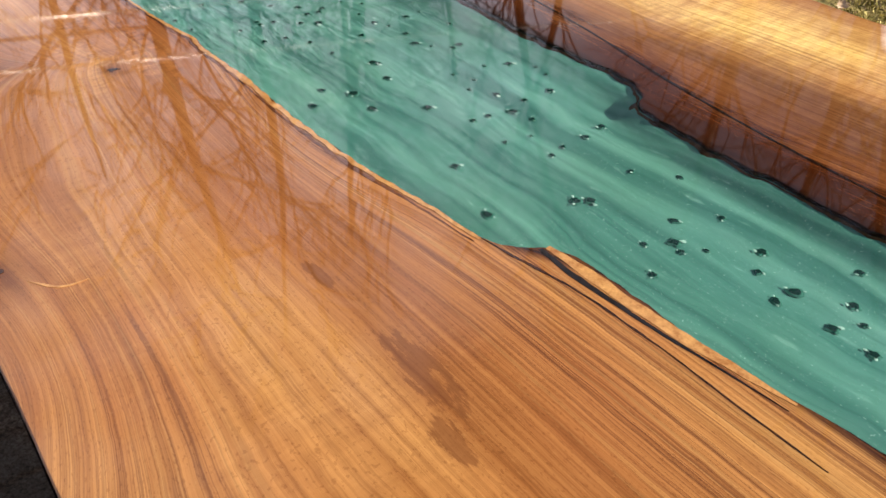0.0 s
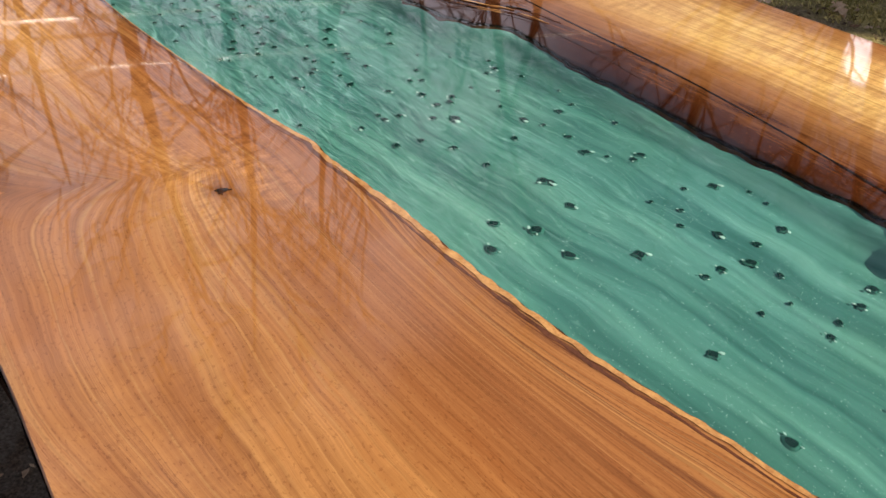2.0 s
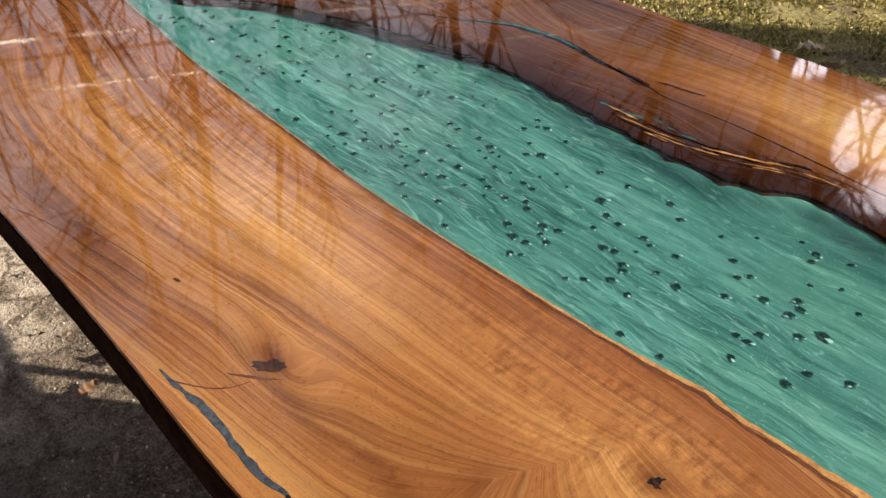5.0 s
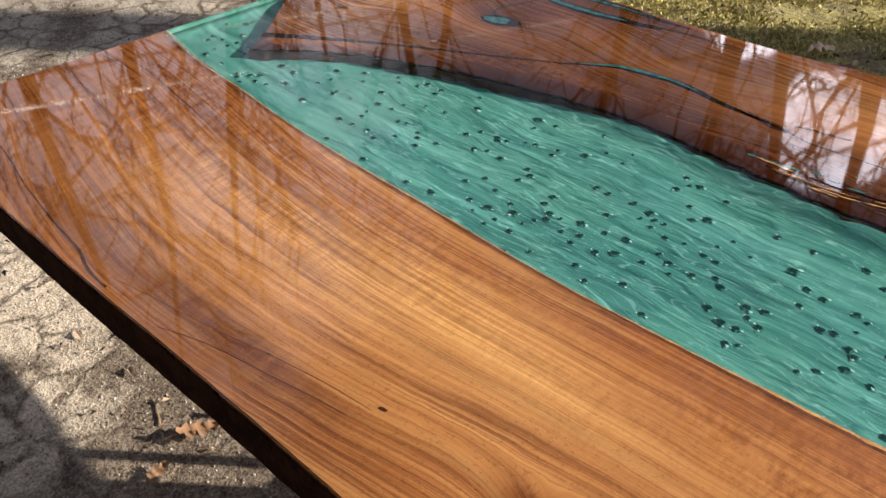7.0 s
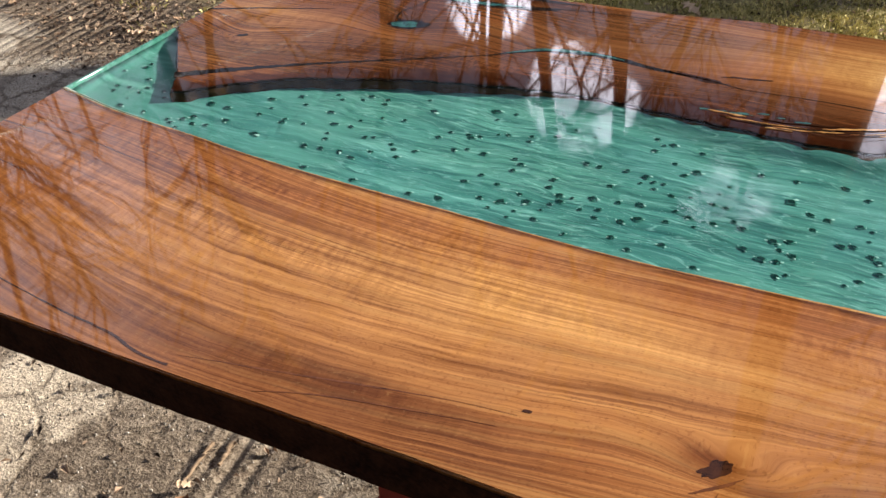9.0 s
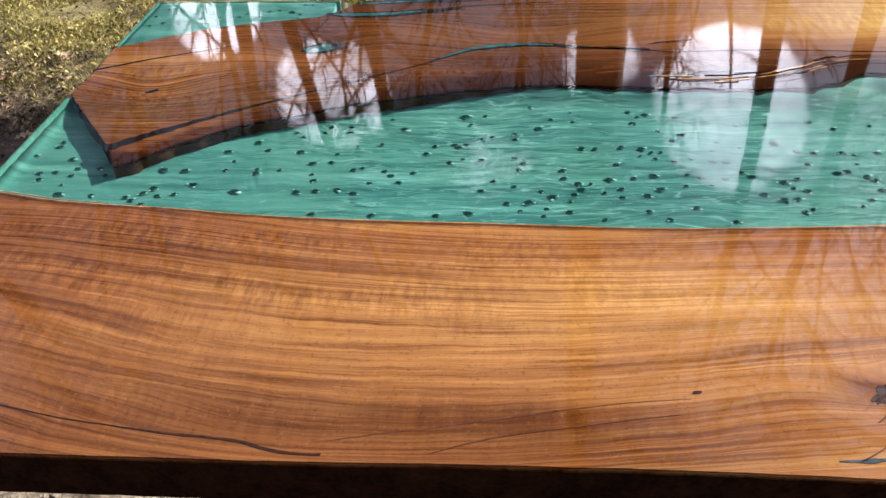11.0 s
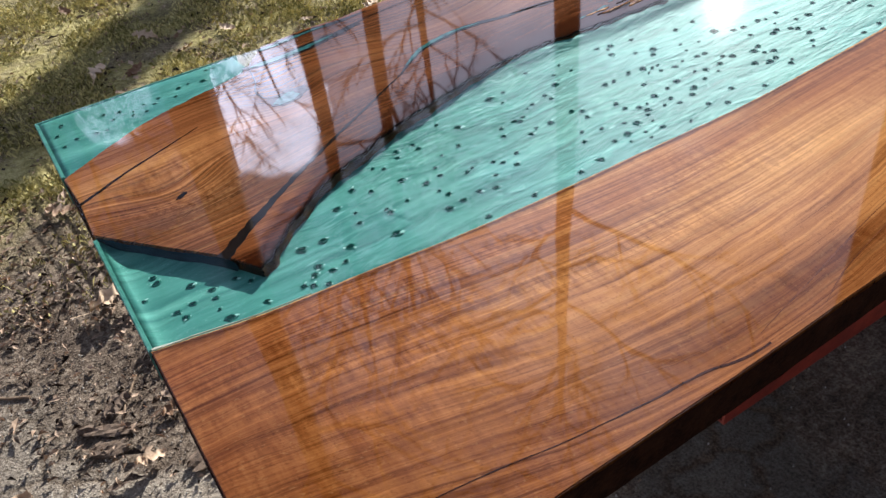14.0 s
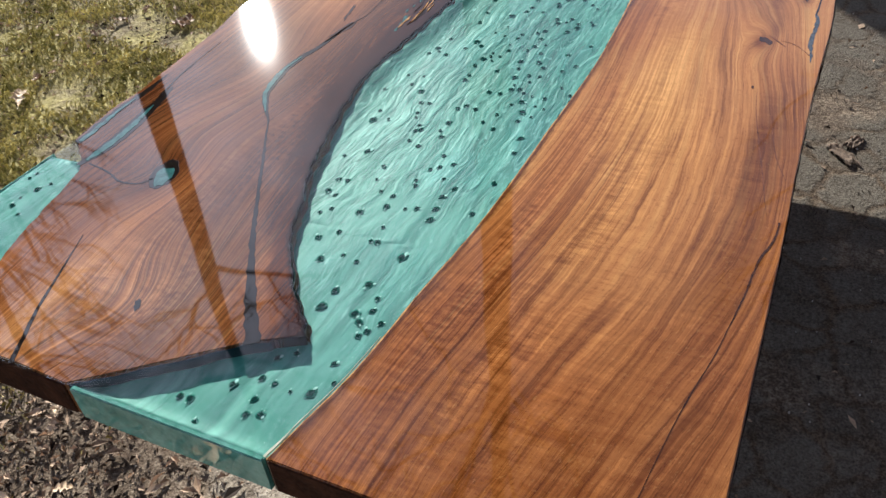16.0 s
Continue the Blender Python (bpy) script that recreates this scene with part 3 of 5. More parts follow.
def part(name, mesh, parent, label=""):
    ob = new(name, mesh)
    ob.parent = parent
    return tagged(ob, label)


def curve_points(ctrl, step):
    """Smooth curve through the control points, at even steps along x order."""
    pts = [Vector(c) for c in ctrl]
    pts = [pts[0] * 2 - pts[1]] + pts + [pts[-1] * 2 - pts[-2]]
    out = []
    for a, b, c, d in zip(pts, pts[1:], pts[2:], pts[3:]):
        n = max(2, int((c - b).length / step))
        for i in range(n):
            t = i / n
            out.append(0.5 * ((2 * b) + (c - a) * t + (2 * a - 5 * b + 4 * c - d) * t * t + (3 * b - a - 3 * c + d) * t ** 3))
    return out + [pts[-2]]


def ragged(pts, amount, scale):
    return [Vector((p.x + amount * 0.4 * noise.noise((p.x * scale, p.y * scale, 3)), p.y + amount * noise.noise((p.x * scale, p.y * scale, 9)) + 0.4 * amount * noise.noise((p.x * scale * 3.7, p.y * scale, 5)))) for p in pts]


def plate(name, outline, top, bottom, material, bevel=0.0015):
    """A board with this outline (counter-clockwise, x and y), with softened rims."""
    bm = bmesh.new()
    vs = [bm.verts.new((p[0], p[1], top)) for p in outline]
    f = bm.faces.new(vs)
    r = bmesh.ops.extrude_face_region(bm, geom=[f])
    low = [g for g in r["geom"] if isinstance(g, bmesh.types.BMVert)]
    for v in low:
        v.co.z = bottom
    bmesh.ops.recalc_face_normals(bm, faces=bm.faces)
    if bevel:
        rim = [e for e in bm.edges if abs(e.verts[0].co.z - e.verts[1].co.z) < 1e-6]
        bmesh.ops.bevel(bm, geom=rim, offset=bevel, segments=2, affect="EDGES", clamp_overlap=True)
    me = bpy.data.meshes.new(name)
    bm.to_mesh(me)
    bm.free()
    me.materials.append(material)
    return me


def ribbon(name, ctrl, widths, z, height, material, step=0.006, wild=0.3):
    """A filled crack: a low strip along the curve, whose width goes through the given values."""
    pts = curve_points(ctrl, step)
    n = len(pts)
    left, right = [], []
    for i, p in enumerate(pts):
        d = pts[min(i + 1, n - 1)] - pts[max(i - 1, 0)]
        d.normalize()
        q = Vector((-d.y, d.x))
        u = i / (n - 1) * (len(widths) - 1)
        k = min(int(u), len(widths) - 2)
        w = (widths[k] + (widths[k + 1] - widths[k]) * (u - k)) * 0.5
        left.append(p + q * w * (1 + wild * noise.noise((p.x * 60, p.y * 60, 2))))
        right.append(p - q * w * (1 + wild * noise.noise((p.x * 60, p.y * 60, 8))))
    v = [(p.x, p.y, z - 0.001) for p in left] + [(p.x, p.y, z + height) for p in (a * 0.94 + b * 0.06 for a, b in zip(left, right))]
    v += [(p.x, p.y, z + height) for p in (a * 0.06 + b * 0.94 for a, b in zip(left, right))] + [(p.x, p.y, z - 0.001) for p in right]
    f = [(k * n + i, (k + 1) * n + i, (k + 1) * n + i + 1, k * n + i + 1) for i in range(n - 1) for k in range(3)]
    return solid(name, v, f, material)


def blob(name, cx, cy, rx, ry, turn, z, height, material, seed, rough=0.25, n=22):
    """A low irregular lens: a knot, a hole's filling."""
    c, s = math.cos(radians(turn)), math.sin(radians(turn))
    v, f = [(cx, cy, z + height)], []
    for ring in (0.93, 1.0):
        for i in range(n):
            a = 2 * math.pi * i / n
            r = ring * (1 + rough * noise.noise((math.cos(a) * 1.6 + seed, math.sin(a) * 1.6, seed)))
            px, py = rx * r * math.cos(a), ry * r * math.sin(a)
            v.append((cx + c * px - s * py, cy + s * px + c * py, z + (height if ring < 1 else -0.001)))
    for i in range(n):
        j = (i + 1) % n
        f += [(0, 1 + i, 1 + j), (1 + i, 1 + n + i, 1 + n + j, 1 + j)]
    return solid(name, v, f, material)


def box(x0, y0, z0, x1, y1, z1, name, material, bevel=0.004):
    return plate(name, ((x0, y0), (x1, y0), (x1, y1), (x0, y1)), z1, z0, material, bevel)


# ---- ground ----
def ground_sheet():
    n, v, f = 240, [], []
    ax = [math.copysign(abs(i / n * 2 - 1) ** 3.6, i / n * 2 - 1) * 400 for i in range(n + 1)]
    for gy in ax:
        for gx in ax:
            d = math.hypot(gx, gy)
            v.append((gx + 0.5, gy + 0.5, 0.004 * noise.noise((gx * 1.3, gy * 1.3, 0)) * min(1, d) + 0.004 * max(0.0, min(1.0, gy)) * noise.noise((gx * 7, gy * 7, 2)) - 0.046 + (0 if d < 6 else 0.05 * noise.noise((gx * 0.2, gy * 0.2, 4)))))
    for j in range(n):
        for i in range(n):
            a = j * (n + 1) + i
            f.append((a, a + 1, a + n + 2, a + n + 1))
    return solid("ground", v, f, GROUND, True)


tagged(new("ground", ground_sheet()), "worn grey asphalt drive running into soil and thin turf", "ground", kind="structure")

# ---- river table ----
TOP, FOOT, BED_Z, LONG = 0.780, 0.722, 0.763, 3.15
near_river = ((0, 0), (0.05, -0.009), (0.13, -0.025), (0.21, -0.034), (0.3, -0.041), (0.42, -0.055), (0.57, -0.064), (0.75, -0.069), (0.95, -0.075), (1.1, -0.071), (1.25, -0.063), (1.35, -0.056), (1.43, -0.046), (1.46, -0.04), (1.5, -0.044), (1.62, -0.04), (1.75, -0.042), (1.9, -0.036), (2.0, -0.023), (2.09, -0.014), (2.12, 0.003), (2.145, 0.027), (2.2, 0.038), (2.35, 0.036), (2.46, 0.05), (2.95, 0.075))
far_river = ((0.178, 0.058), (0.215, 0.09), (0.257, 0.13), (0.339, 0.19), (0.42, 0.222), (0.5, 0.256), (0.66, 0.30), (0.8, 0.323), (0.93, 0.318), (1.06, 0.307), (1.2, 0.306), (1.28, 0.318), (1.36, 0.36), (1.49, 0.343), (1.62, 0.341), (1.8, 0.334), (1.92, 0.338), (1.96, 0.331), (1.985, 0.315), (1.992, 0.300), (2.02, 0.290), (2.1, 0.284), (2.25, 0.281), (2.4, 0.28), (2.95, 0.30))
far_rim = ((3.15, 0.757), (2.5, 0.754), (2.05, 0.752), (1.94, 0.757), (1.45, 0.762), (1.3, 0.772), (1.2, 0.773), (1.0, 0.766), (0.9, 0.748), (0.8, 0.74), (0.7, 0.733), (0.62, 0.728), (0.56, 0.733), (0.45, 0.722))
corner_line = ((0.45, 0.722), (0.42, 0.685), (0.375, 0.642), (0.26, 0.612), (0.2, 0.597), (0.12, 0.565), (0.0, 0.495))
near_rim = ((0.0, -0.469), (0.5, -0.464), (0.75, -0.458), (1.0, -0.455), (1.25, -0.457), (1.45, -0.446), (1.6, -0.427), (1.85, -0.436), (2.15, -0.432), (3.15, -0.44))

table = tagged(new("river_table"), "glossy live-edge wooden slab table with a teal resin river", "table")
near_edge = ragged(curve_points(near_river, 0.008), 0.0028, 45)
far_edge = [Vector((q.x, q.y + 0.006 * max(0.0, min(1.0, (q.x - 0.75) / 0.3)))) for q in ragged(curve_points(far_river, 0.008), 0.0055, 38)]
rim_n = ragged(curve_points(near_rim, 0.012), 0.0008, 22)
rim_f = ragged(curve_points(far_rim, 0.012), 0.003, 18)
corner = ragged(curve_points(corner_line, 0.008), 0.003, 40)
slab_near = rim_n + list(reversed(near_edge))
end_cut = [Vector((0.004, 0.40)), Vector((0.0, 0.301)), Vector((0.045, 0.243)), Vector((0.095, 0.181)), Vector((0.143, 0.122)), Vector((0.156, 0.098))]
slab_far = end_cut + far_edge + rim_f + corner[1:]
part("wood_slab", plate("wood_slab", slab_near, TOP, FOOT, NEAR_WOOD), table, "straight-edged slab of orange-brown wood under gloss")
part("wood_slab", plate("wood_slab", slab_far, TOP, FOOT, FAR_WOOD), table, "darker red-brown slab with cracks, under gloss")


def skirt(name, pts, gap, top, bottom, material, flare=0.0, spread=0.0, rough=0.004):
    """Dark bark side along an edge, a little outside it and uneven."""
    n, v, f = len(pts), [], []
    rows = 5
    for r in range(rows):
        u = r / (rows - 1)
        for i, p in enumerate(pts):
            d = pts[min(i + 1, n - 1)] - pts[max(i - 1, 0)]
            d.normalize()
            out = flare + spread * max(0.0, min(1.0, (p.x - 0.75) / 0.3))
            q = Vector((d.y, -d.x)) * (gap + out * u ** 0.6 * (1 + 0.5 * noise.noise((p.x * 22, p.y * 22, 4))) + rough * noise.noise((p.x * 30, p.y * 30, u * 3)))
            v.append((max(0.002, p.x + q.x), p.y + q.y, top + (bottom - top) * u))
    for r in range(rows - 1):
        for i in range(n - 1):
            a = r * n + i
            f.append((a, a + n, a + n + 1, a + 1))
    return solid(name, v, f, material, True)


part("bark_edge", skirt("bark_edge", rim_n, 0.0015, TOP - 0.004, FOOT - 0.001, BARK_EDGE, rough=0.0010), table, "near-black live edge")
part("bark_edge", skirt("bark_edge", rim_f, 0.003, TOP - 0.004, FOOT - 0.001, BARK_EDGE), table, "near-black live edge")
part("bark_edge", skirt("bark_edge", far_edge, 0.002, TOP - 0.003, BED_Z - 0.004, INNER_BARK, 0.002, 0.012), table, "brown bark slope seen through resin")
part("bark_edge", skirt("bark_edge", curve_points(end_cut[1:], 0.008), 0.001, TOP - 0.003, BED_Z - 0.004, END_DARK, 0.004), table, "sawn end seen through resin, its shade painted navy")
# dark plates put the shade of the end faces into their colour
for y0, y1 in ((-0.466, -0.004), (0.304, 0.492)):
    part("end_face", box(-0.0015, y0, FOOT + 0.0008, 0.0025, y1, TOP - 0.0025, "end_face", BARK_EDGE, 0.0008), table, "end grain with its shade painted dark")


def level_at(line, px):
    """Height y of a line of (x, y) points at this x."""
    for (x0, y0), (x1, y1) in zip(line, line[1:]):
        if x0 <= px <= x1:
            return y0 + (y1 - y0) * (px - x0) / (x1 - x0)
    return line[0][1] if px < line[0][0] else line[-1][1]


def bed_mesh(name, z, low, material, relief, inset):
    """The resin between the slabs, as a fine sheet with sides."""
    nx, ny, v, f = 300, 70, [], []
    for i in range(nx + 1):
        gx = inset + (LONG - 2 * inset) * i / nx
        y0 = -0.09 if gx > 0.13 else -0.012 - 0.6 * gx
        y1 = 0.7335 - inset if gx < 0.40 else 0.55
        for j in range(ny + 1):
            gy = y0 + (y1 - y0) * j / ny
            h = noise.noise((gx * 6, gy * 34, 1)) * 0.6 + noise.noise((gx * 19, gy * 60, 6)) * 0.4
            # the resin climbs where it meets the bark
            climb = 0.012 * math.exp(-((max(0.0, level_at(far_river, gx) - gy)) / 0.022) ** 2) * max(0.0, min(1.0, (gx - 0.6) / 0.2))
            if gx < 0.5:
                full = max(math.exp(-(gx / 0.013) ** 2), max(0.0, min(1.0, (gy - 0.40) / 0.08)))
                climb = max(climb, (TOP - 0.0035 - z) * full * (1.0 if gy > 0.40 else 0.75))
            v.append((gx, gy, z + relief * h + climb))
    row = ny + 1
    for i in range(nx):
        for j in range(ny):
            a = i * row + j
            f.append((a, a + row, a + row + 1, a + 1))
    rim = [i * row for i in range(nx + 1)] + [nx * row + j for j in range(1, ny + 1)] + [i * row + ny for i in range(nx - 1, -1, -1)] + [j for j in range(ny - 1, 0, -1)]
    base = len(v)
    v += [(v[k][0], v[k][1], low) for k in rim]
    n = len(rim)
    f += [(rim[(k + 1) % n], rim[k], base + k, base + (k + 1) % n) for k in range(n)]
    return solid(name, v, f, material, True)


resin = part("resin_river", bed_mesh("resin_river", BED_Z, FOOT + 0.002, BED, 0.0020, 0.004), table, "teal resin with dark swirls and pits")
clear_bm = bmesh.new()
sheet = [(0.0, 0.0005), (0.13, -0.045), (0.4, -0.08), (LONG - 0.002, -0.08), (LONG - 0.002, 0.5), (0.46, 0.62), (0.44, 0.719), (0.0, 0.733)]
sv = [clear_bm.verts.new((px, py, TOP - 0.0004)) for px, py in sheet]
clear_bm.faces.new(sv)
clear_me = bpy.data.meshes.new("clear_coat")
clear_bm.to_mesh(clear_me)
clear_bm.free()
clear_me.materials.append(CLEAR)
part("clear_coat", clear_me, table, "clear glossy casting layer over the teal")
# moulded end faces of the resin, light let in painted as a paler mint
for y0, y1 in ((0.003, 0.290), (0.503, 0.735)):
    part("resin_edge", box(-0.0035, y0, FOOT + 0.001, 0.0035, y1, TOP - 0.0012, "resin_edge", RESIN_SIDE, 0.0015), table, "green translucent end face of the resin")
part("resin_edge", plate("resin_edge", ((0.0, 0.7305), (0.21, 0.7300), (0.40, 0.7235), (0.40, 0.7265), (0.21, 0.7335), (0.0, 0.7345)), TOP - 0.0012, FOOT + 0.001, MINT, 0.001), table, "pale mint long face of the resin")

# cracks, filled splits and knots in the wood
Z0 = TOP - 0.0004
part("crack", ribbon("crack", ((0.141, 0.117), (0.175, 0.142), (0.218, 0.174), (0.313, 0.238), (0.413, 0.298), (0.5, 0.348), (0.562, 0.385), (0.61, 0.412)), (0.024, 0.015, 0.009, 0.0065, 0.005, 0.003), Z0, 0.0008, DARK_VOID, wild=0.6), table, "black resin-filled split")
part("filled_split", ribbon("filled_split", ((0.61, 0.412), (0.645, 0.442), (0.69, 0.472), (0.74, 0.486), (0.79, 0.492), (0.84, 0.488), (0.9, 0.476), (0.99, 0.468), (1.05, 0.455)), (0.004, 0.014, 0.02, 0.018, 0.012, 0.005, 0.002), Z0, 0.0008, DARK_VOID), table, "dark split with teal resin inside")
part("filled_split", ribbon("filled_split", ((0.635, 0.436), (0.69, 0.474), (0.74, 0.488), (0.79, 0.494), (0.84, 0.489)), (0.003, 0.009, 0.012, 0.009, 0.003), Z0 + 0.0004, 0.0008, TEAL_FILL, wild=0.5), table, "teal resin in a split")
part("filled_split", ribbon("filled_split", ((0.385, 0.652), (0.43, 0.645), (0.485, 0.645), (0.54, 0.652), (0.60, 0.66), (0.66, 0.672)), (0.012, 0.03, 0.034, 0.03, 0.022, 0.006), Z0, 0.0008, DARK_VOID), table, "dark split with teal resin inside")
part("filled_split", ribbon("filled_split", ((0.40, 0.648), (0.45, 0.645), (0.50, 0.647), (0.55, 0.654), (0.59, 0.66)), (0.008, 0.018, 0.016, 0.012, 0.003), Z0 + 0.0004, 0.0008, TEAL_FILL, wild=0.6), table, "teal resin in a split")
part("filled_split", ribbon("filled_split", ((0.44, 0.706), (0.50, 0.712), (0.56, 0.716), (0.63, 0.712), (0.70, 0.716)), (0.016, 0.022, 0.018, 0.014, 0.003), Z0, 0.0008, DARK_VOID, wild=0.6), table, "dark bark by the outer edge")
part("filled_split", ribbon("filled_split", ((0.445, 0.704), (0.50, 0.708), (0.55, 0.713), (0.60, 0.713)), (0.010, 0.012, 0.009, 0.002), Z0 + 0.0004, 0.0008, TEAL_FILL, wild=0.7), table, "teal resin in bark")
part("crack", ribbon("crack", ((0.62, 0.672), (0.72, 0.690), (0.85, 0.698)), (0.006, 0.004, 0.001), Z0, 0.0008, DARK_VOID), table)
part("crack", ribbon("crack", ((0.395, 0.636), (0.385, 0.585), (0.37, 0.545), (0.375, 0.51), (0.395, 0.495)), (0.003, 0.004, 0.004, 0.003), Z0, 0.0008, DARK_VOID), table)
part("crack", ribbon("crack", ((0.0, 0.395), (0.04, 0.415), (0.09, 0.44), (0.16, 0.468), (0.24, 0.5)), (0.008, 0.006, 0.004, 0.001), Z0, 0.0008, DARK_VOID), table)
part("resin_hole", blob("resin_hole", 0.41, 0.486, 0.045, 0.024, 20, Z0, 0.0008, DARK_VOID, 2.0), table, "dark rimmed knot hole")
part("resin_hole", blob("resin_hole", 0.407, 0.483, 0.033, 0.014, 20, Z0 + 0.0004, 0.0008, TEAL_FILL, 4.0, 0.5), table, "teal resin in a knot hole")
part("crack", ribbon("crack", ((1.05, 0.455), (1.2, 0.462), (1.4, 0.450), (1.6, 0.438), (1.8, 0.412), (2.0, 0.375), (2.2, 0.352), (2.45, 0.34)), (0.001, 0.003, 0.004, 0.003, 0.004, 0.003, 0.002), Z0, 0.0008, DARK_VOID, 0.01), table, "long dark bark line")
part("crack", ribbon("crack", ((1.12, 0.352), (1.22, 0.345), (1.32, 0.40), (1.45, 0.405), (1.58, 0.39)), (0.004, 0.010, 0.006, 0.008, 0.002), Z0, 0.0008, KNOT, 0.01, 0.6), table)
strand_rnd = random.Random(5)
spine = curve_points(((0.98, 0.326), (1.07, 0.327), (1.16, 0.336), (1.24, 0.362), (1.31, 0.396), (1.40, 0.409)), 0.01)
for k in range(26):
    length = strand_rnd.randrange(6, 15)
    first = strand_rnd.randrange(0, len(spine) - length)
    lift = strand_rnd.uniform(0.0, 0.034)
    strand = [(q.x, q.y + lift + strand_rnd.uniform(-0.0012, 0.0012)) for q in spine[first:first + length:2]]
    width = strand_rnd.uniform(0.0012, 0.0045)
    coat = (PALE_SLIVER, KNOT, GROWTH, PALE_SLIVER, DARK_VOID)[k % 5]
    part("sapwood_strand", ribbon("sapwood_strand", strand, (0.0004, width, width * 0.5, width * 0.9, 0.0004), Z0 + 0.00006 * k, 0.0006, coat, 0.005, 1.2), table)
part("knot", blob("knot", 0.972, 0.470, 0.050, 0.008, -10, Z0, 0.0008, KNOT, 21.0, 0.9, 34), table, "black bark pocket")
part("knot", blob("knot", 1.05, 0.500, 0.045, 0.004, 12, Z0, 0.0008, KNOT, 23.0, 0.9, 34), table)
for fx, fy, fr in ((1.005, 0.360, 0.007), (1.03, 0.364, 0.005), (1.058, 0.366, 0.009), (1.092, 0.379, 0.006), (1.12, 0.376, 0.004), (1.152, 0.374, 0.006)):
    part("filled_split", blob("filled_split", fx, fy, fr * 1.8, fr * 0.45, 10, Z0, 0.0008, TEAL_FILL, fx * 40, 0.8), table, "teal resin in bark")
part("filled_split", ribbon("filled_split", ((1.082, -0.437), (1.12, -0.434), (1.155, -0.429), (1.20, -0.430), (1.25, -0.431), (1.29, -0.425)), (0.0015, 0.006, 0.0105, 0.0075, 0.0095, 0.005), Z0, 0.0008, SPLIT_FILL, wild=1.0), table, "grey resin-filled split by the edge")
part("crack", ribbon("crack", ((1.29, -0.425), (1.32, -0.426), (1.396, -0.427), (1.49, -0.431)), (0.004, 0.003, 0.004, 0.002), Z0, 0.0008, DARK_VOID), table)
part("knot", blob("knot", 1.149, -0.351, 0.020, 0.0085, 48, Z0, 0.0008, KNOT, 7.0, 0.7, 30), table, "dark knot")
part("knot", blob("knot", 1.152, -0.372, 0.030, 0.0018, 40, Z0, 0.0008, GROWTH, 3.0, 0.6), table)
part("crack", ribbon("crack", ((1.100, -0.438), (1.135, -0.414), (1.150, -0.395), (1.155, -0.378)), (0.0008, 0.002, 0.0014, 0.0006), Z0, 0.0008, GROWTH, 0.006, 0.8), table)
part("knot", blob("knot", 1.492, -0.171, 0.009, 0.0032, 62, Z0, 0.0008, DARK_VOID, 5.0, 0.8), table, "small black knot")
part("knot", blob("knot", 1.494, -0.173, 0.006, 0.0024, -25, Z0 + 0.0002, 0.0008, KNOT, 6.0, 0.8), table)
part("knot", blob("knot", 1.354, -0.399, 0.012, 0.003, 15, Z0, 0.0008, KNOT, 1.0, 0.5), table)
part("knot", blob("knot", 1.826, -0.430, 0.008, 0.004, 30, Z0, 0.0008, DARK_VOID, 9.0, 0.6), table, "small black knot")
part("knot", blob("knot", 1.853, -0.405, 0.010, 0.005, 35, Z0, 0.0008, KNOT, 11.0, 0.6), table)
part("pale_streak", ribbon("pale_streak", ((1.885, -0.385), (1.905, -0.371), (1.915, -0.358), (1.917, -0.338)), (0.0006, 0.0035, 0.003, 0.0006), Z0, 0.0008, PALE_SLIVER), table)
part("knot", blob("knot", 0.967, -0.357, 0.006, 0.0022, 10, Z0, 0.0008, KNOT, 13.0, 0.4), table)
part("knot", blob("knot", 0.146, 0.311, 0.012, 0.005, 30, Z0, 0.0008, DARK_VOID, 15.0, 0.5), table)
part("crack", ribbon("crack", ((0.60, -0.452), (0.57, -0.452), (0.54, -0.447), (0.50, -0.438), (0.434, -0.433), (0.37, -0.425), (0.317, -0.418), (0.25, -0.405), (0.18, -0.395), (0.1, -0.386), (0.03, -0.38)), (0.003, 0.004, 0.0028, 0.002, 0.0013, 0.0016, 0.0010, 0.0007, 0.0003), Z0, 0.0008, KNOT, 0.01, 0.9), table, "thin dark growth line")
part("crack", ribbon("crack", ((0.702, -0.447), (0.743, -0.431), (0.785, -0.419), (0.858, -0.404), (0.946, -0.387)), (0.0005, 0.0018, 0.0016, 0.001, 0.0004), Z0, 0.0008, GROWTH, 0.01, 0.8), table, "thin dark growth line")
part("crack", ribbon("crack", ((2.138, 0.017), (2.182, 0.014), (2.229, 0.016), (2.285, 0.019), (2.333, 0.024), (2.40, 0.030)), (0.005, 0.0075, 0.005, 0.0035, 0.002, 0.0006), Z0, 0.0008, DARK_VOID), table, "black split along a sliver of wood")
part("pale_streak", ribbon("pale_streak", ((2.140, 0.024), (2.18, 0.0265), (2.235, 0.0265), (2.29, 0.0285), (2.345, 0.034), (2.40, 0.040)), (0.006, 0.015, 0.014, 0.014, 0.010, 0.003), Z0, 0.0008, PALE_SLIVER), table, "pale split sliver")
part("crack", ribbon("crack", ((2.09, -0.016), (2.138, -0.009), (2.188, 0.000), (2.228, 0.004), (2.30, 0.006), (2.37, 0.004), (2.45, 0.004)), (0.0015, 0.0035, 0.002, 0.0025, 0.0012, 0.002, 0.0006), Z0, 0.0008, KNOT, 0.006, 0.9), table)


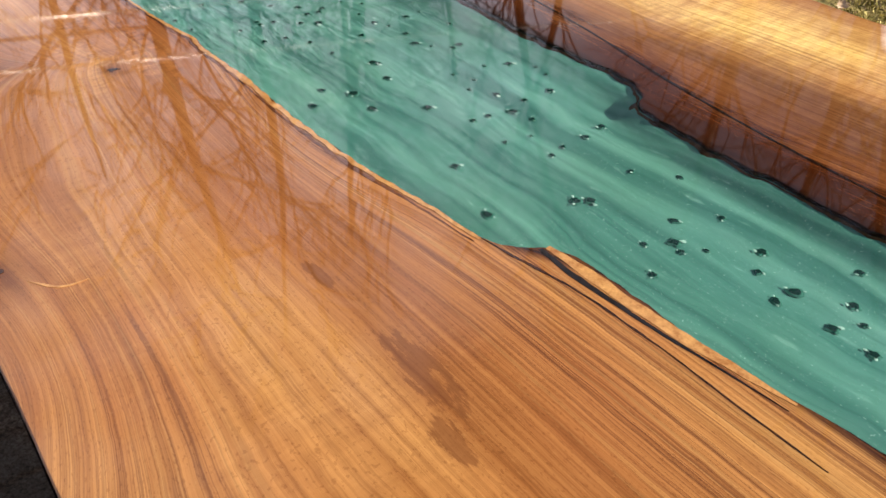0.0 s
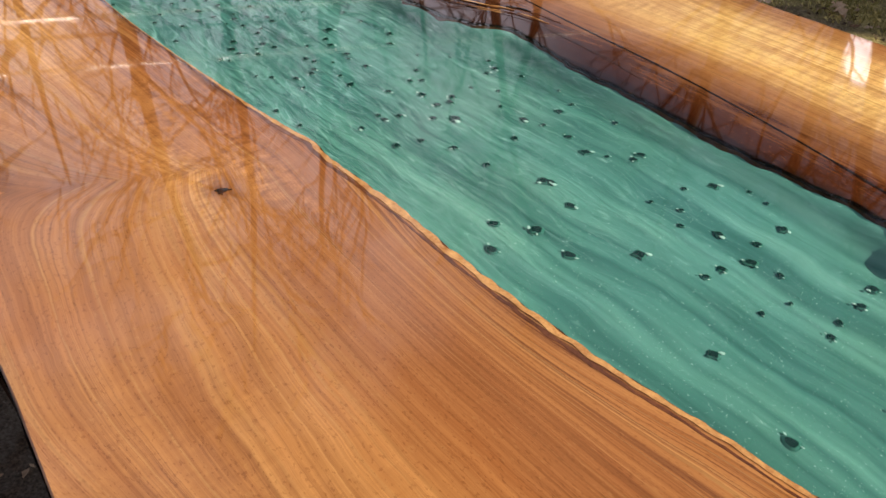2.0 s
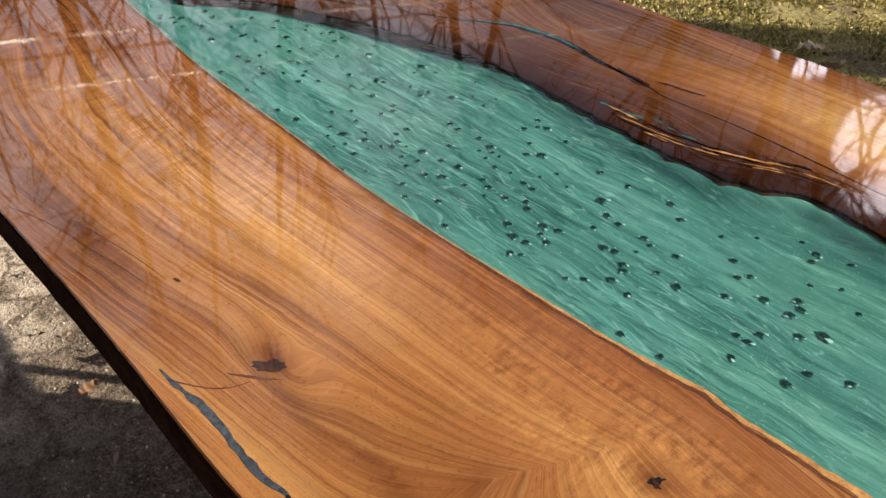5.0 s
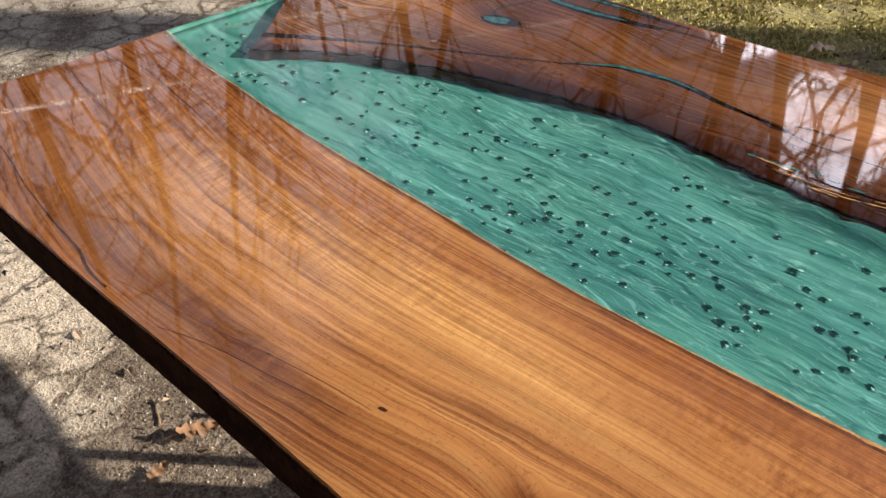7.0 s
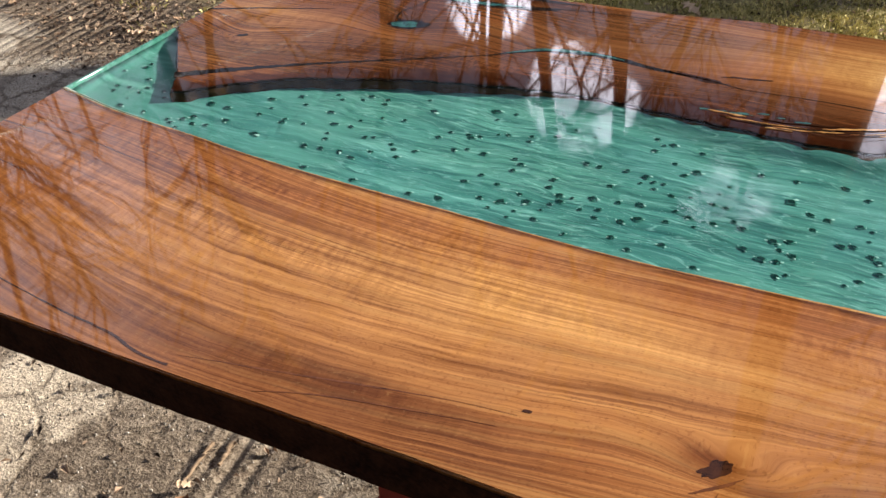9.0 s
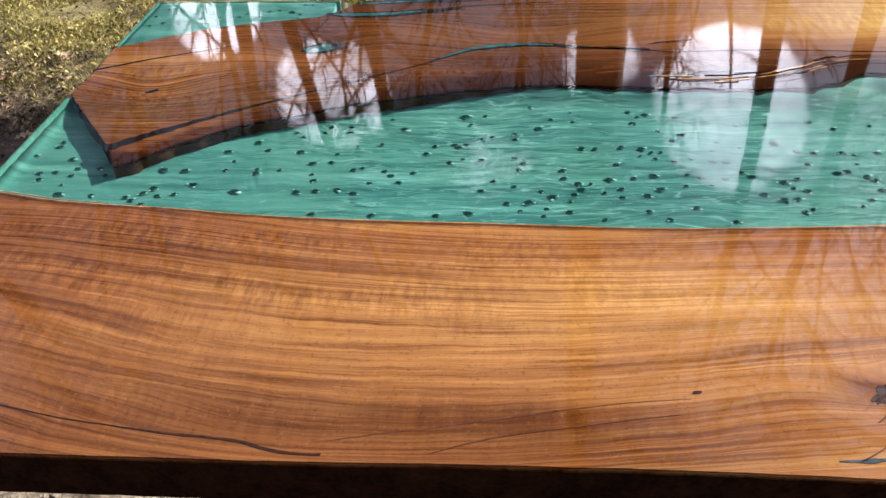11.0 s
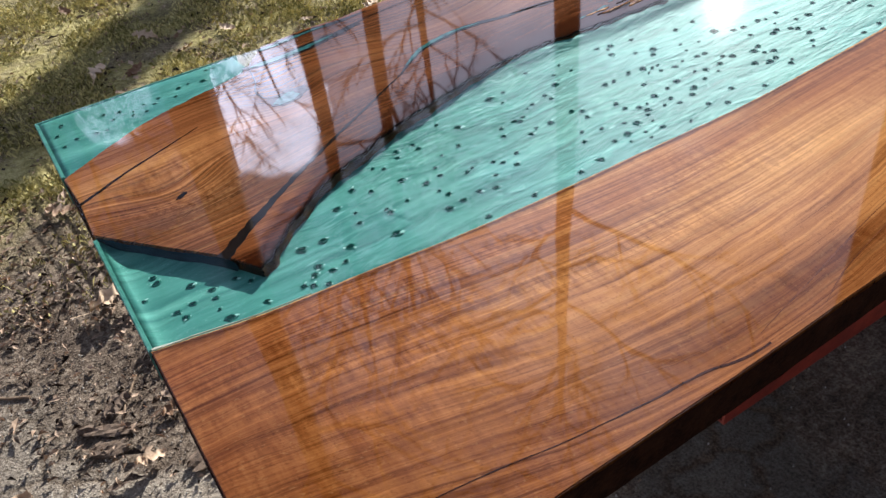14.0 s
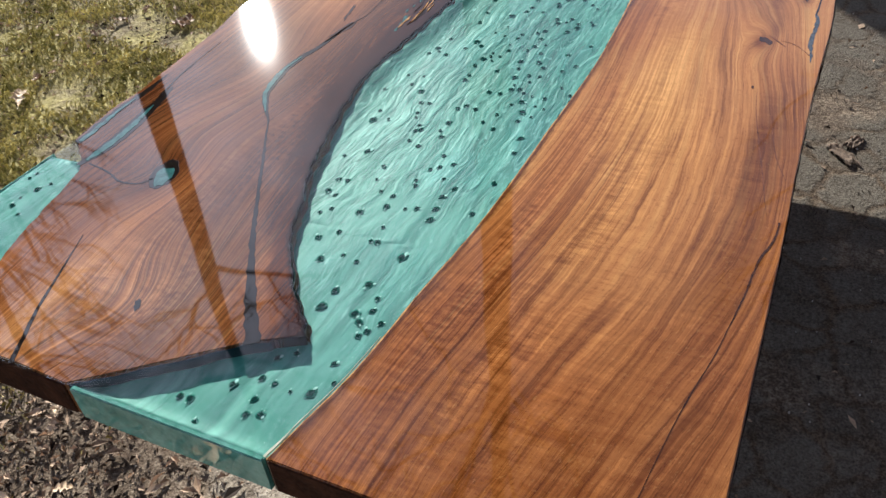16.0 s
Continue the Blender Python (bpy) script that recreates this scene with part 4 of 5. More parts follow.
part("crack", ribbon("crack", ((0.60, -0.436), (0.636, -0.428), (0.719, -0.411), (0.80, -0.393), (0.896, -0.374), (0.96, -0.366)), (0.0004, 0.0022, 0.0028, 0.0022, 0.0012, 0.0004), Z0, 0.0006, GROWTH, 0.01, 0.8), table, "soft dark growth line")
rim_line = [(px, py - 0.0045 - 0.007 * max(0.0, min(1.0, (px - 1.3) / 0.2)) + 0.002 * noise.noise((px * 9, 0, 5))) for px, py in near_river[:-6]]
part("live_edge", ribbon("live_edge", rim_line, (0.002, 0.005, 0.003, 0.006, 0.003, 0.004, 0.006, 0.003, 0.005, 0.002), Z0, 0.0006, GROWTH, 0.006, 1.2), table, "dark ragged live edge line")
gold_line = [(px, py - 0.0018 - 0.0025 * max(0.0, min(1.0, (px - 1.3) / 0.2))) for px, py in near_river[:-6]]
part("live_edge", ribbon("live_edge", gold_line, (0.001, 0.002, 0.0012, 0.0022, 0.001, 0.0018, 0.006, 0.008, 0.007, 0.005), Z0 + 0.0002, 0.0006, PALE_SLIVER, 0.006, 1.0), table, "thin golden live edge line")
part("pale_rim", ribbon("pale_rim", ((0.002, 0.003), (0.03, -0.003), (0.06, -0.008), (0.13, -0.0225), (0.21, -0.032)), (0.005, 0.0015, 0.0012, 0.0005, 0.001, 0.0003), Z0, 0.0008, PALE_LIP, 0.006, 1.2), table, "pale lip of resin along the wood")


# pits in the resin: flat dark discs for shaded hollows, sun glints painted beside
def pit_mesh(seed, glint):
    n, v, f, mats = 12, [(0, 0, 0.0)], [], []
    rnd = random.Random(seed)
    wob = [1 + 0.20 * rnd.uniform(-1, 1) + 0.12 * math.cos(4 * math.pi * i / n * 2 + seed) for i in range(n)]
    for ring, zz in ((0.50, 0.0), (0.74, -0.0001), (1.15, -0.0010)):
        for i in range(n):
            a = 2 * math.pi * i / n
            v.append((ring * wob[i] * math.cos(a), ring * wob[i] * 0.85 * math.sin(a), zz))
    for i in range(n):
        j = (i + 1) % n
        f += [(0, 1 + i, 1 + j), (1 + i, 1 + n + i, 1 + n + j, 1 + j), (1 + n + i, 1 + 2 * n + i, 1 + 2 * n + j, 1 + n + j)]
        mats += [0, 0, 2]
    # one or two pale spots painted as sun glints beside the hollow
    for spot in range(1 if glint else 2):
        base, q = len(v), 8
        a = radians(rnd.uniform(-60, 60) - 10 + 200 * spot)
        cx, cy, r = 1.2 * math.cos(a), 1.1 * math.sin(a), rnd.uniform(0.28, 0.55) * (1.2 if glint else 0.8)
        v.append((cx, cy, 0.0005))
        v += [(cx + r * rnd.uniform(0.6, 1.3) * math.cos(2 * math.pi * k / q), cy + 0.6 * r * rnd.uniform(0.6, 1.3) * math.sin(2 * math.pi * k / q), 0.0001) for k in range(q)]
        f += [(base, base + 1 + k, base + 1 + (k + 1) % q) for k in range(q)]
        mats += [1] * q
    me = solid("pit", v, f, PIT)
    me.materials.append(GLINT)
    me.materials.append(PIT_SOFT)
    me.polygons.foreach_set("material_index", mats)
    return me


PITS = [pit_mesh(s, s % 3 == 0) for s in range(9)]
rnd = random.Random(11)


def between(px, py):
    lo = min(near_edge, key=lambda p: abs(p.x - px)).y
    hi = min(far_edge, key=lambda p: abs(p.x - px)).y if px > 0.19 else 0.30 - 1.2 * px
    return lo + 0.012 < py < hi - 0.014


placed = []


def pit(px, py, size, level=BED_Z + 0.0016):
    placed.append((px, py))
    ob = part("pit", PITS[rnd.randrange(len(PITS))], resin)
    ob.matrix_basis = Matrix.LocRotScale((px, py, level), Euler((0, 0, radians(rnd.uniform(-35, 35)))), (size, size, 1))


BOLD_A = ((0.48, 0.212), (0.446, 0.135), (0.472, 0.102), (0.465, 0.024), (0.498, -0.031), (0.372, 0.024), (0.391, 0.074), (0.33, 0.135), (0.246, 0.081), (0.225, -0.001), (0.248, 0.03), (0.305, 0.041), (0.086, 0.112), (0.053, 0.069), (0.048, 0.148), (0.012, 0.199), (0.106, 0.063), (0.109, 0.013), (0.161, 0.011), (0.599, 0.206), (0.694, 0.248), (0.812, 0.209), (0.684, 0.157), (0.628, 0.077), (0.214, 0.006), (0.39, 0.084), (0.567, 0.048), (0.548, 0.021), (0.69, 0.15), (0.775, 0.118))
BOLD_B = ((0.797, 0.003), (0.853, -0.019), (0.715, -0.026), (0.767, 0.0), (0.83, 0.016), (0.872, 0.036), (0.911, 0.062), (0.961, 0.023), (0.98, 0.038), (1.009, 0.112), (0.924, 0.102), (0.955, 0.262), (1.029, 0.189), (1.111, 0.072), (1.119, 0.028), (1.142, 0.015), (1.151, 0.059), (1.245, 0.088), (1.231, 0.083), (1.161, 0.164), (1.255, 0.016), (1.343, -0.026), (1.336, 0.09), (1.382, 0.174), (1.416, 0.149), (1.442, 0.071), (1.45, 0.147), (1.492, 0.144), (1.511, 0.077), (1.503, 0.046), (1.319, 0.321))
BOLD_C = ((1.777, 0.059), (1.726, 0.062), (1.692, 0.034), (1.669, 0.136), (1.716, 0.121), (1.6, 0.104), (1.691, 0.263), (1.647, 0.215), (1.413, 0.278), (1.724, 0.003), (1.557, 0.262), (1.95, 0.058), (2.0, 0.159), (2.121, 0.237), (2.084, 0.117), (2.093, 0.129), (2.171, 0.17), (2.241, 0.254), (2.195, 0.142), (2.257, 0.196), (2.332, 0.241), (2.312, 0.17), (2.309, 0.146), (2.36, 0.154), (2.399, 0.153), (1.882, 0.161), (1.893, 0.193), (1.879, 0.224), (1.844, 0.206), (1.879, 0.267), (1.818, 0.115), (2.046, 0.027), (1.663, 0.132), (1.784, 0.276))
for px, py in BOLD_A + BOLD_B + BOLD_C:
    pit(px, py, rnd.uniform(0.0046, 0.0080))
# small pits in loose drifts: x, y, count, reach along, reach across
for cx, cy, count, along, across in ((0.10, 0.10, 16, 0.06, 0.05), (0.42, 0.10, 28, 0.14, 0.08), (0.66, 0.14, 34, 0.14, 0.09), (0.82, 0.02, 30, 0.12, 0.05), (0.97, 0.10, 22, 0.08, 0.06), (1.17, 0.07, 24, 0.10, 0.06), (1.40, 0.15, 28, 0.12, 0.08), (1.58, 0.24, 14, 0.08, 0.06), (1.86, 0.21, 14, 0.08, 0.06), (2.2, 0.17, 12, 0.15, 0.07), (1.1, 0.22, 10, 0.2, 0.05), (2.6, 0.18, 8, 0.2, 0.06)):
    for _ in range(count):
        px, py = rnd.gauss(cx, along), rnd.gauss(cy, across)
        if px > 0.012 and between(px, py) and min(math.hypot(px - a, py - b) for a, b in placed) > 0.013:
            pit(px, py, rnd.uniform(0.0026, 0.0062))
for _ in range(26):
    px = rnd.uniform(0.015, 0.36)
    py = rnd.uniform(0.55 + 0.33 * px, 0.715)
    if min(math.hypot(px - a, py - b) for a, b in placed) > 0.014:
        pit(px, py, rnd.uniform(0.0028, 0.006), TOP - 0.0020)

# ---- cart under the table ----
cart = tagged(new("flat_cart"), "red painted steel flat cart carrying the table on posts", "cart")


def channel(name, x0, x1, y, z0, z1, depth):
    """Folded steel rail with an open inner side and two slots marked by lips."""
    bm = bmesh.new()
    prof = [(0, z0), (depth, z0), (depth, z0 + 0.005), (0.005, z0 + 0.005), (0.005, z1 - 0.005), (depth, z1 - 0.005), (depth, z1), (0, z1)]
    a = [bm.verts.new((x0, y + q, w)) for q, w in prof]
    b = [bm.verts.new((x1, y + q, w)) for q, w in prof]
    n = len(prof)
    for k in range(n):
        bm.faces.new((a[k], a[(k + 1) % n], b[(k + 1) % n], b[k]))
    bm.faces.new(list(reversed(a)))
    bm.faces.new(b)
    bmesh.ops.recalc_face_normals(bm, faces=bm.faces)
    me = bpy.data.meshes.new(name)
    bm.to_mesh(me)
    bm.free()
    me.materials.append(RED_STEEL)
    return me


part("side_rail", channel("side_rail", 0.74, 2.46, -0.31, 0.375, 0.43, 0.04), cart)
part("side_rail", channel("side_rail", 0.76, 2.46, -0.315, 0.445, 0.52, 0.04), cart)
part("side_rail", channel("side_rail", 1.25, 2.46, 0.58, 0.375, 0.43, -0.04), cart)
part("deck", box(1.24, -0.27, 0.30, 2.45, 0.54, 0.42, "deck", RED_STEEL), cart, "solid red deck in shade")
# this panel is unseen, added to cast the slanting shadow edge on the ground
part("end_panel", box(1.20, 0.10, 0.10, 1.239, 0.49, 0.7216, "end_panel", BARK_EDGE), cart, "unseen dark panel added to cast a shadow edge")


def rod(name, x, y, z0, z1, r, material, n=12):
    v = [(x + r * math.cos(2 * math.pi * i / n), y + r * math.sin(2 * math.pi * i / n), zz) for zz in (z0, z1) for i in range(n)]
    f = [(i, (i + 1) % n, n + (i + 1) % n, n + i) for i in range(n)] + [tuple(reversed(range(n))), tuple(range(n, 2 * n))]
    return solid(name, v, f, material)


for px, py in ((1.0, 0.40), (2.40, 0.40), (1.0, -0.22), (2.40, -0.22)):
    part("post", rod("post", px, py, 0.419 if px > 2 else 0.30, 0.7215, 0.014, BARK_EDGE), cart, "dark steel post")
part("cross_beam", box(0.97, -0.26, 0.70, 1.03, 0.50, 0.7217, "cross_beam", BARK_EDGE), cart)
part("cross_beam", box(2.37, -0.26, 0.70, 2.43, 0.50, 0.7217, "cross_beam", BARK_EDGE), cart)


def wheel_mesh(r0, r1, half, material):
    n, v, f = 28, [], []
    prof = ((r0, -half), (r1 * 0.93, -half), (r1, -half * 0.6), (r1, half * 0.6), (r1 * 0.93, half), (r0, half))
    for i in range(n):
        a = 2 * math.pi * i / n
        v += [(r * math.cos(a), w, r * math.sin(a)) for r, w in prof]
    k = len(prof)
    for i in range(n):
        for q in range(k):
            f.append((i * k + q, i * k + (q + 1) % k, ((i + 1) % n) * k + (q + 1) % k, ((i + 1) % n) * k + q))
    return solid("wheel", v, f, material, True)


TYRE, RIM = wheel_mesh(0.085, 0.14, 0.035, BARK_EDGE), wheel_mesh(0.015, 0.086, 0.025, RED_STEEL)
for wx, wy in ((1.25, 0.06), (1.25, 0.42), (2.25, 0.06), (2.25, 0.42)):
    wheel = part("wheel", TYRE, cart, "black rubber tyre")
    wheel.location = (wx, wy, 0.092)
    part("rim", RIM, wheel, "red steel rim")
    part("fork", box(wx - 0.02, wy - 0.05, 0.092, wx + 0.02, wy - 0.04, 0.381, "fork", RED_STEEL), cart)
    part("fork", box(wx - 0.02, wy + 0.04, 0.092, wx + 0.02, wy + 0.05, 0.381, "fork", RED_STEEL), cart)


# ---- unseen dark wall, added behind the camera to cut sky light ----
tagged(new("wall_south", box(-9.0, -4.95, -0.2, 12.0, -4.7, 3.4, "wall_south", DARK_WALL, 0.01)), "unseen dark brown wall added to hold back sky light", "wall", kind="structure")

# ---- trees ----
def tube(v, f, pts, radii, sides):
    """Adds a tapered tube through the points."""
    base = len(v)
    prev = None
    for i, (p, r) in enumerate(zip(pts, radii)):
        d = (pts[min(i + 1, len(pts) - 1)] - pts[max(i - 1, 0)]).normalized()
        a = d.orthogonal() if prev is None else (prev - d * prev.dot(d))
        a.normalize()
        prev = a
        b = d.cross(a)
        v += [p + (a * math.cos(2 * math.pi * k / sides) + b * math.sin(2 * math.pi * k / sides)) * r for k in range(sides)]
    for i in range(len(pts) - 1):
        for k in range(sides):
            q, s = base + i * sides, (k + 1) % sides
            f.append((q + k, q + s, q + sides + s, q + sides + k))


def grow(rnd, start, d, length, segs, bend, lift):
    pts = [start.copy()]
    d = d.normalized()
    for _ in range(segs):
        d = (d + Vector((rnd.gauss(0, bend), rnd.gauss(0, bend), rnd.gauss(0, bend) + lift))).normalized()
        pts.append(pts[-1] + d * (length / segs))
    return pts


def taper(r0, r1, n):
    return [r0 + (r1 - r0) * (i / n) ** 0.8 for i in range(n + 1)]


def tree_meshes(seed, height, radius, first, fine):
    """Bare winter tree: trunk, limbs, and fine twigs."""
    rnd = random.Random(seed)
    tv, tf, lv, lf, wv, wf = [], [], [], [], [], []
    trunk = grow(rnd, Vector((0, 0, -0.05)), Vector((rnd.uniform(-0.03, 0.03), rnd.uniform(-0.03, 0.03), 1)), height, 14, 0.035, 0.05)
    rad = [radius * (1.35 if i == 0 else 1.0) * (1 - 0.86 * (i / 14) ** 1.3) for i in range(15)]
    tube(tv, tf, trunk, rad, 12)
    limbs = 13
    for i in range(limbs):
        u = first + (0.97 - first) * i / (limbs - 1)
        k = min(13, int(u * 14))
        at = trunk[k].lerp(trunk[k + 1], u * 14 - k)
        az = i * 2.4 + rnd.uniform(-0.5, 0.5)
        d = Vector((math.cos(az), math.sin(az), rnd.uniform(0.35, 1.1)))
        ln = height * (0.42 - 0.24 * u) * rnd.uniform(0.75, 1.25)
        limb = grow(rnd, at, d, ln, 8, 0.16, 0.06)
        r0 = rad[k] * rnd.uniform(0.22, 0.40)
        tube(lv, lf, limb, taper(r0, 0.012, 8), 6)
        for j in range(6):
            q = 2 + j
            side = Vector((rnd.gauss(0, 1), rnd.gauss(0, 1), rnd.uniform(-0.2, 0.9)))
            br = grow(rnd, limb[q], (limb[q] - limb[q - 1]).normalized() + side.normalized() * 0.9, ln * rnd.uniform(0.28, 0.5), 5, 0.2, 0.03)
            tube(lv, lf, br, taper(max(0.030, r0 * (1 - q / 10) * 0.6), 0.012, 5), 4)
            for w in range(5):
                s2 = Vector((rnd.gauss(0, 1), rnd.gauss(0, 1), rnd.uniform(-0.3, 0.9)))
                m = 1 + w % 5
                tw = grow(rnd, br[m], (br[m] - br[m - 1]).normalized() + s2.normalized() * 0.8, ln * rnd.uniform(0.12, 0.26), 3, 0.25, 0.0)
                tube(wv, wf, tw, (0.013 * fine, 0.010 * fine, 0.008 * fine, 0.005 * fine), 3)
                for fork in range(2):
                    s3 = Vector((rnd.gauss(0, 1), rnd.gauss(0, 1), rnd.uniform(-0.2, 0.9)))
                    sprig = grow(rnd, tw[1 + fork], (tw[2] - tw[1]).normalized() + s3.normalized() * 0.7, ln * rnd.uniform(0.06, 0.13), 2, 0.2, 0.0)
                    tube(wv, wf, sprig, (0.007 * fine, 0.006 * fine, 0.004 * fine), 3)
    return solid("trunk", tv, tf, TRUNK, True), solid("limbs", lv, lf, TWIG, True), solid("twigs", wv, wf, TWIG)


KINDS = []
for seed, height, radius, first, fine in ((1, 15, 0.26, 0.22, 0.6), (2, 17, 0.20, 0.30, 0.6), (3, 13, 0.17, 0.18, 0.6), (4, 18, 0.30, 0.34, 0.6), (5, 12, 0.12, 0.25, 0.7), (6, 19, 0.32, 0.56, 1.0), (7, 17, 0.29, 0.6, 1.0)):
    tree = tagged(new("tree"), "tall bare winter tree with brown bark", "tree", "trees round the yard")
    for nm, me in zip(("trunk", "limbs", "twigs"), tree_meshes(seed, height, radius, first, fine)):
        part(nm, me, tree)
    KINDS.append(tree)
SPOTS = [  # kind, x, y, turn
    (2, -17.2, 2.7, 0), (0, -14.6, 4.8, 40), (1, -15.8, 7.4, 90), (4, -12.0, 8.2, 10), (3, -17.5, 12.0, 130), (1, -13.0, 12.6, 200), (2, -10.5, 13.5, 75),
    (3, -9.0, 17.5, 10), (0, -5.6, 16.2, 220), (1, -4.3, 14.6, 160), (3, -3.5, 18.6, 300), (2, -0.8, 20.0, 30), (4, 0.2, 15.5, 100), (5, 1.67, 8.05, 60),
    (1, 1.5, 22.0, 250), (0, 5.0, 22.5, 15), (2, 6.3, 24.0, 140), (5, 8.5, 17.4, 280), (6, 8.4, 9.62, 330), (6, 5.5, 15.0, 45), (5, 8.16, 3.34, 190),
    (5, 19.0, -6.5, 70), (1, 14.0, -4.0, 120), (0, 9.0, -13.0, 10), (3, 2.0, -17.0, 240), (1, -6.0, -15.0, 330), (2, -13.0, -9.0, 80), (0, -19.0, -3.0, 150),
    (4, -20.0, 8.5, 60), (0, -21.0, 17.0, 30), (1, -9.0, 24.0, 50), (6, 12.0, 22.0, 90),
]
used = set()
for kind, tx, ty, turn in SPOTS:
    m = pose(tx, ty, -0.06, 0, 0, turn)
    if kind not in used:
        used.add(kind)
        KINDS[kind].matrix_basis = m
    else:
        copy_thing(KINDS[kind], m)


# ---- overhead cables ----
def cable(start, end, sag, radius, coating):
    v, f = [], []
    pts = [start.lerp(end, i / 40) - Vector((0, 0, sag * 4 * (i / 40) * (1 - i / 40))) for i in range(41)]
    tube(v, f, pts, [radius] * 41, 6)
    return solid("overhead_cable", v, f, coating, True)


# each slopes up from the house towards a pole
for start, az, rise, coating, look_words in (
        ((-6.77, -7.0, 2.25), 103.0, 13.8, CABLE, "pale overhead cable strung from house to pole"),
        ((-7.05, -9.5, 2.28), 103.0, 15.6, CABLE, "pale overhead cable strung from house to pole"),
        ((-6.77, -7.0, 2.5), 103.0, 13.8, OLD_CABLE, "dark rubber overhead cable strung from house to pole")):
    run = Vector((math.cos(radians(az)) * math.cos(radians(rise)), math.sin(radians(az)) * math.cos(radians(rise)), math.sin(radians(rise))))
    a, b = Vector(start) + run * 3.0, Vector(start) + run * 36
    tagged(new("overhead_cable", cable(a, b, 0.10, 0.026, coating)), look_words, "cable", "overhead cables")


# ---- turf, litter, leaves and stones ----
def edge_at(px, py):
    return py - 0.42 + 0.35 * min(px, 0.4) + 0.55 * math.exp(-((px - 0.02) / 0.32) ** 2 - ((py - 0.66) / 0.30) ** 2) + 0.14 * noise.noise((px * 1.1, py * 1.1, 0))


def turf_mesh(count):
    rng = np.random.default_rng(4)
    v, f = [], []
    while count:
        px, py = rng.uniform(-2.8, 3.4), rng.uniform(0.9, 4.6)
        if edge_at(px, py) < 1.25 + rng.uniform(-0.5, 0.5) or noise.noise((px * 3.4, py * 3.4, 7)) < rng.uniform(-0.4, 0.35):
            continue
        count -= 1
        a, lean, h = rng.uniform(0, 6.283), rng.uniform(0.4, 1.6), rng.uniform(0.007, 0.022)
        w = rng.uniform(0.0012, 0.0026)
        ca, sa = math.cos(a), math.sin(a)
        b = len(v)
        v += [(px - sa * w, py + ca * w, -0.05), (px + sa * w, py - ca * w, -0.05), (px + ca * h * lean * 0.4 + sa * w * 0.7, py + sa * h * lean * 0.4 - ca * w * 0.7, h * 0.6 - 0.04), (px + ca * h * lean, py + sa * h * lean, h * (1.0 if lean < 0.8 else 0.6) - 0.04)]
        f += [(b, b + 1, b + 2), (b, b + 2, b + 3)]
    return solid("grass", v, f, GRASS)


tagged(new("grass", turf_mesh(85000)), "thin yellowed winter turf on the soil", "grass", kind="stuff")


def chips_mesh(count):
    rng = np.random.default_rng(9)
    v, f = [], []
    while count:
        px, py = rng.uniform(-2.6, 3.2), rng.uniform(-1.0, 3.6)
        e = edge_at(px, py)
        if rng.uniform() > (0.03 if e < 0.38 else 0.42 if e < 0.75 else 1.0 if e < 1.0 else 0.5 if e < 1.5 else 0.15) or noise.noise((px * 2.1, py * 2.1, 17)) < rng.uniform(-0.8, 0.3):
            continue
        count -= 1
        a, ln = rng.uniform(0, 6.283), rng.uniform(0.004, 0.015) * (1.8 if rng.uniform() < 0.12 else 1)
        w = ln * rng.uniform(0.15, 0.6)
        z0 = rng.uniform(-0.004, 0.008) - 0.04
        fold, t2 = rng.uniform(0.0, 0.012), rng.uniform(-0.004, 0.010)
        ca, sa = math.cos(a), math.sin(a)
        b = len(v)
        v += [(px - ca * ln, py - sa * ln, z0), (px - sa * w, py + ca * w, z0 + 0.002 + fold), (px + ca * ln, py + sa * ln, z0 + t2), (px + sa * w, py - ca * w, z0 + 0.002 + fold * 0.7), (px, py, z0 + 0.001)]
        f += [(b, b + 4, b + 1), (b + 4, b + 2, b + 1), (b, b + 3, b + 4), (b + 3, b + 2, b + 4)]
    return solid("leaf_litter", v, f, CHIP)


tagged(new("leaf_litter", chips_mesh(14000)), "broken brown leaf and twig litter on soil", "litter", kind="stuff")


def gravel_mesh(count):
    rng = np.random.default_rng(14)
    v, f = [], []
    for _ in range(count):
        px, py = rng.uniform(-2.4, 0.75) if rng.uniform() < 0.93 else rng.uniform(0.75, 3.2), rng.uniform(-1.0, 1.4)
        r = rng.uniform(0.0012, 0.0034)
        q = rng.uniform(0.6, 1.4, 4)
        a = rng.uniform(0, 6.283)
        b = len(v)
        v += [(px + r * q[k] * math.cos(a + k * 1.571), py + r * q[k] * math.sin(a + k * 1.571), -0.046) for k in range(4)] + [(px, py, -0.042 + r * q[0])]
        f += [(b + k, b + (k + 1) % 4, b + 4) for k in range(4)]
    return solid("gravel", v, f, STONE)


tagged(new("gravel", gravel_mesh(10000)), "loose pale and dark grit on the asphalt", "gravel", kind="stuff")


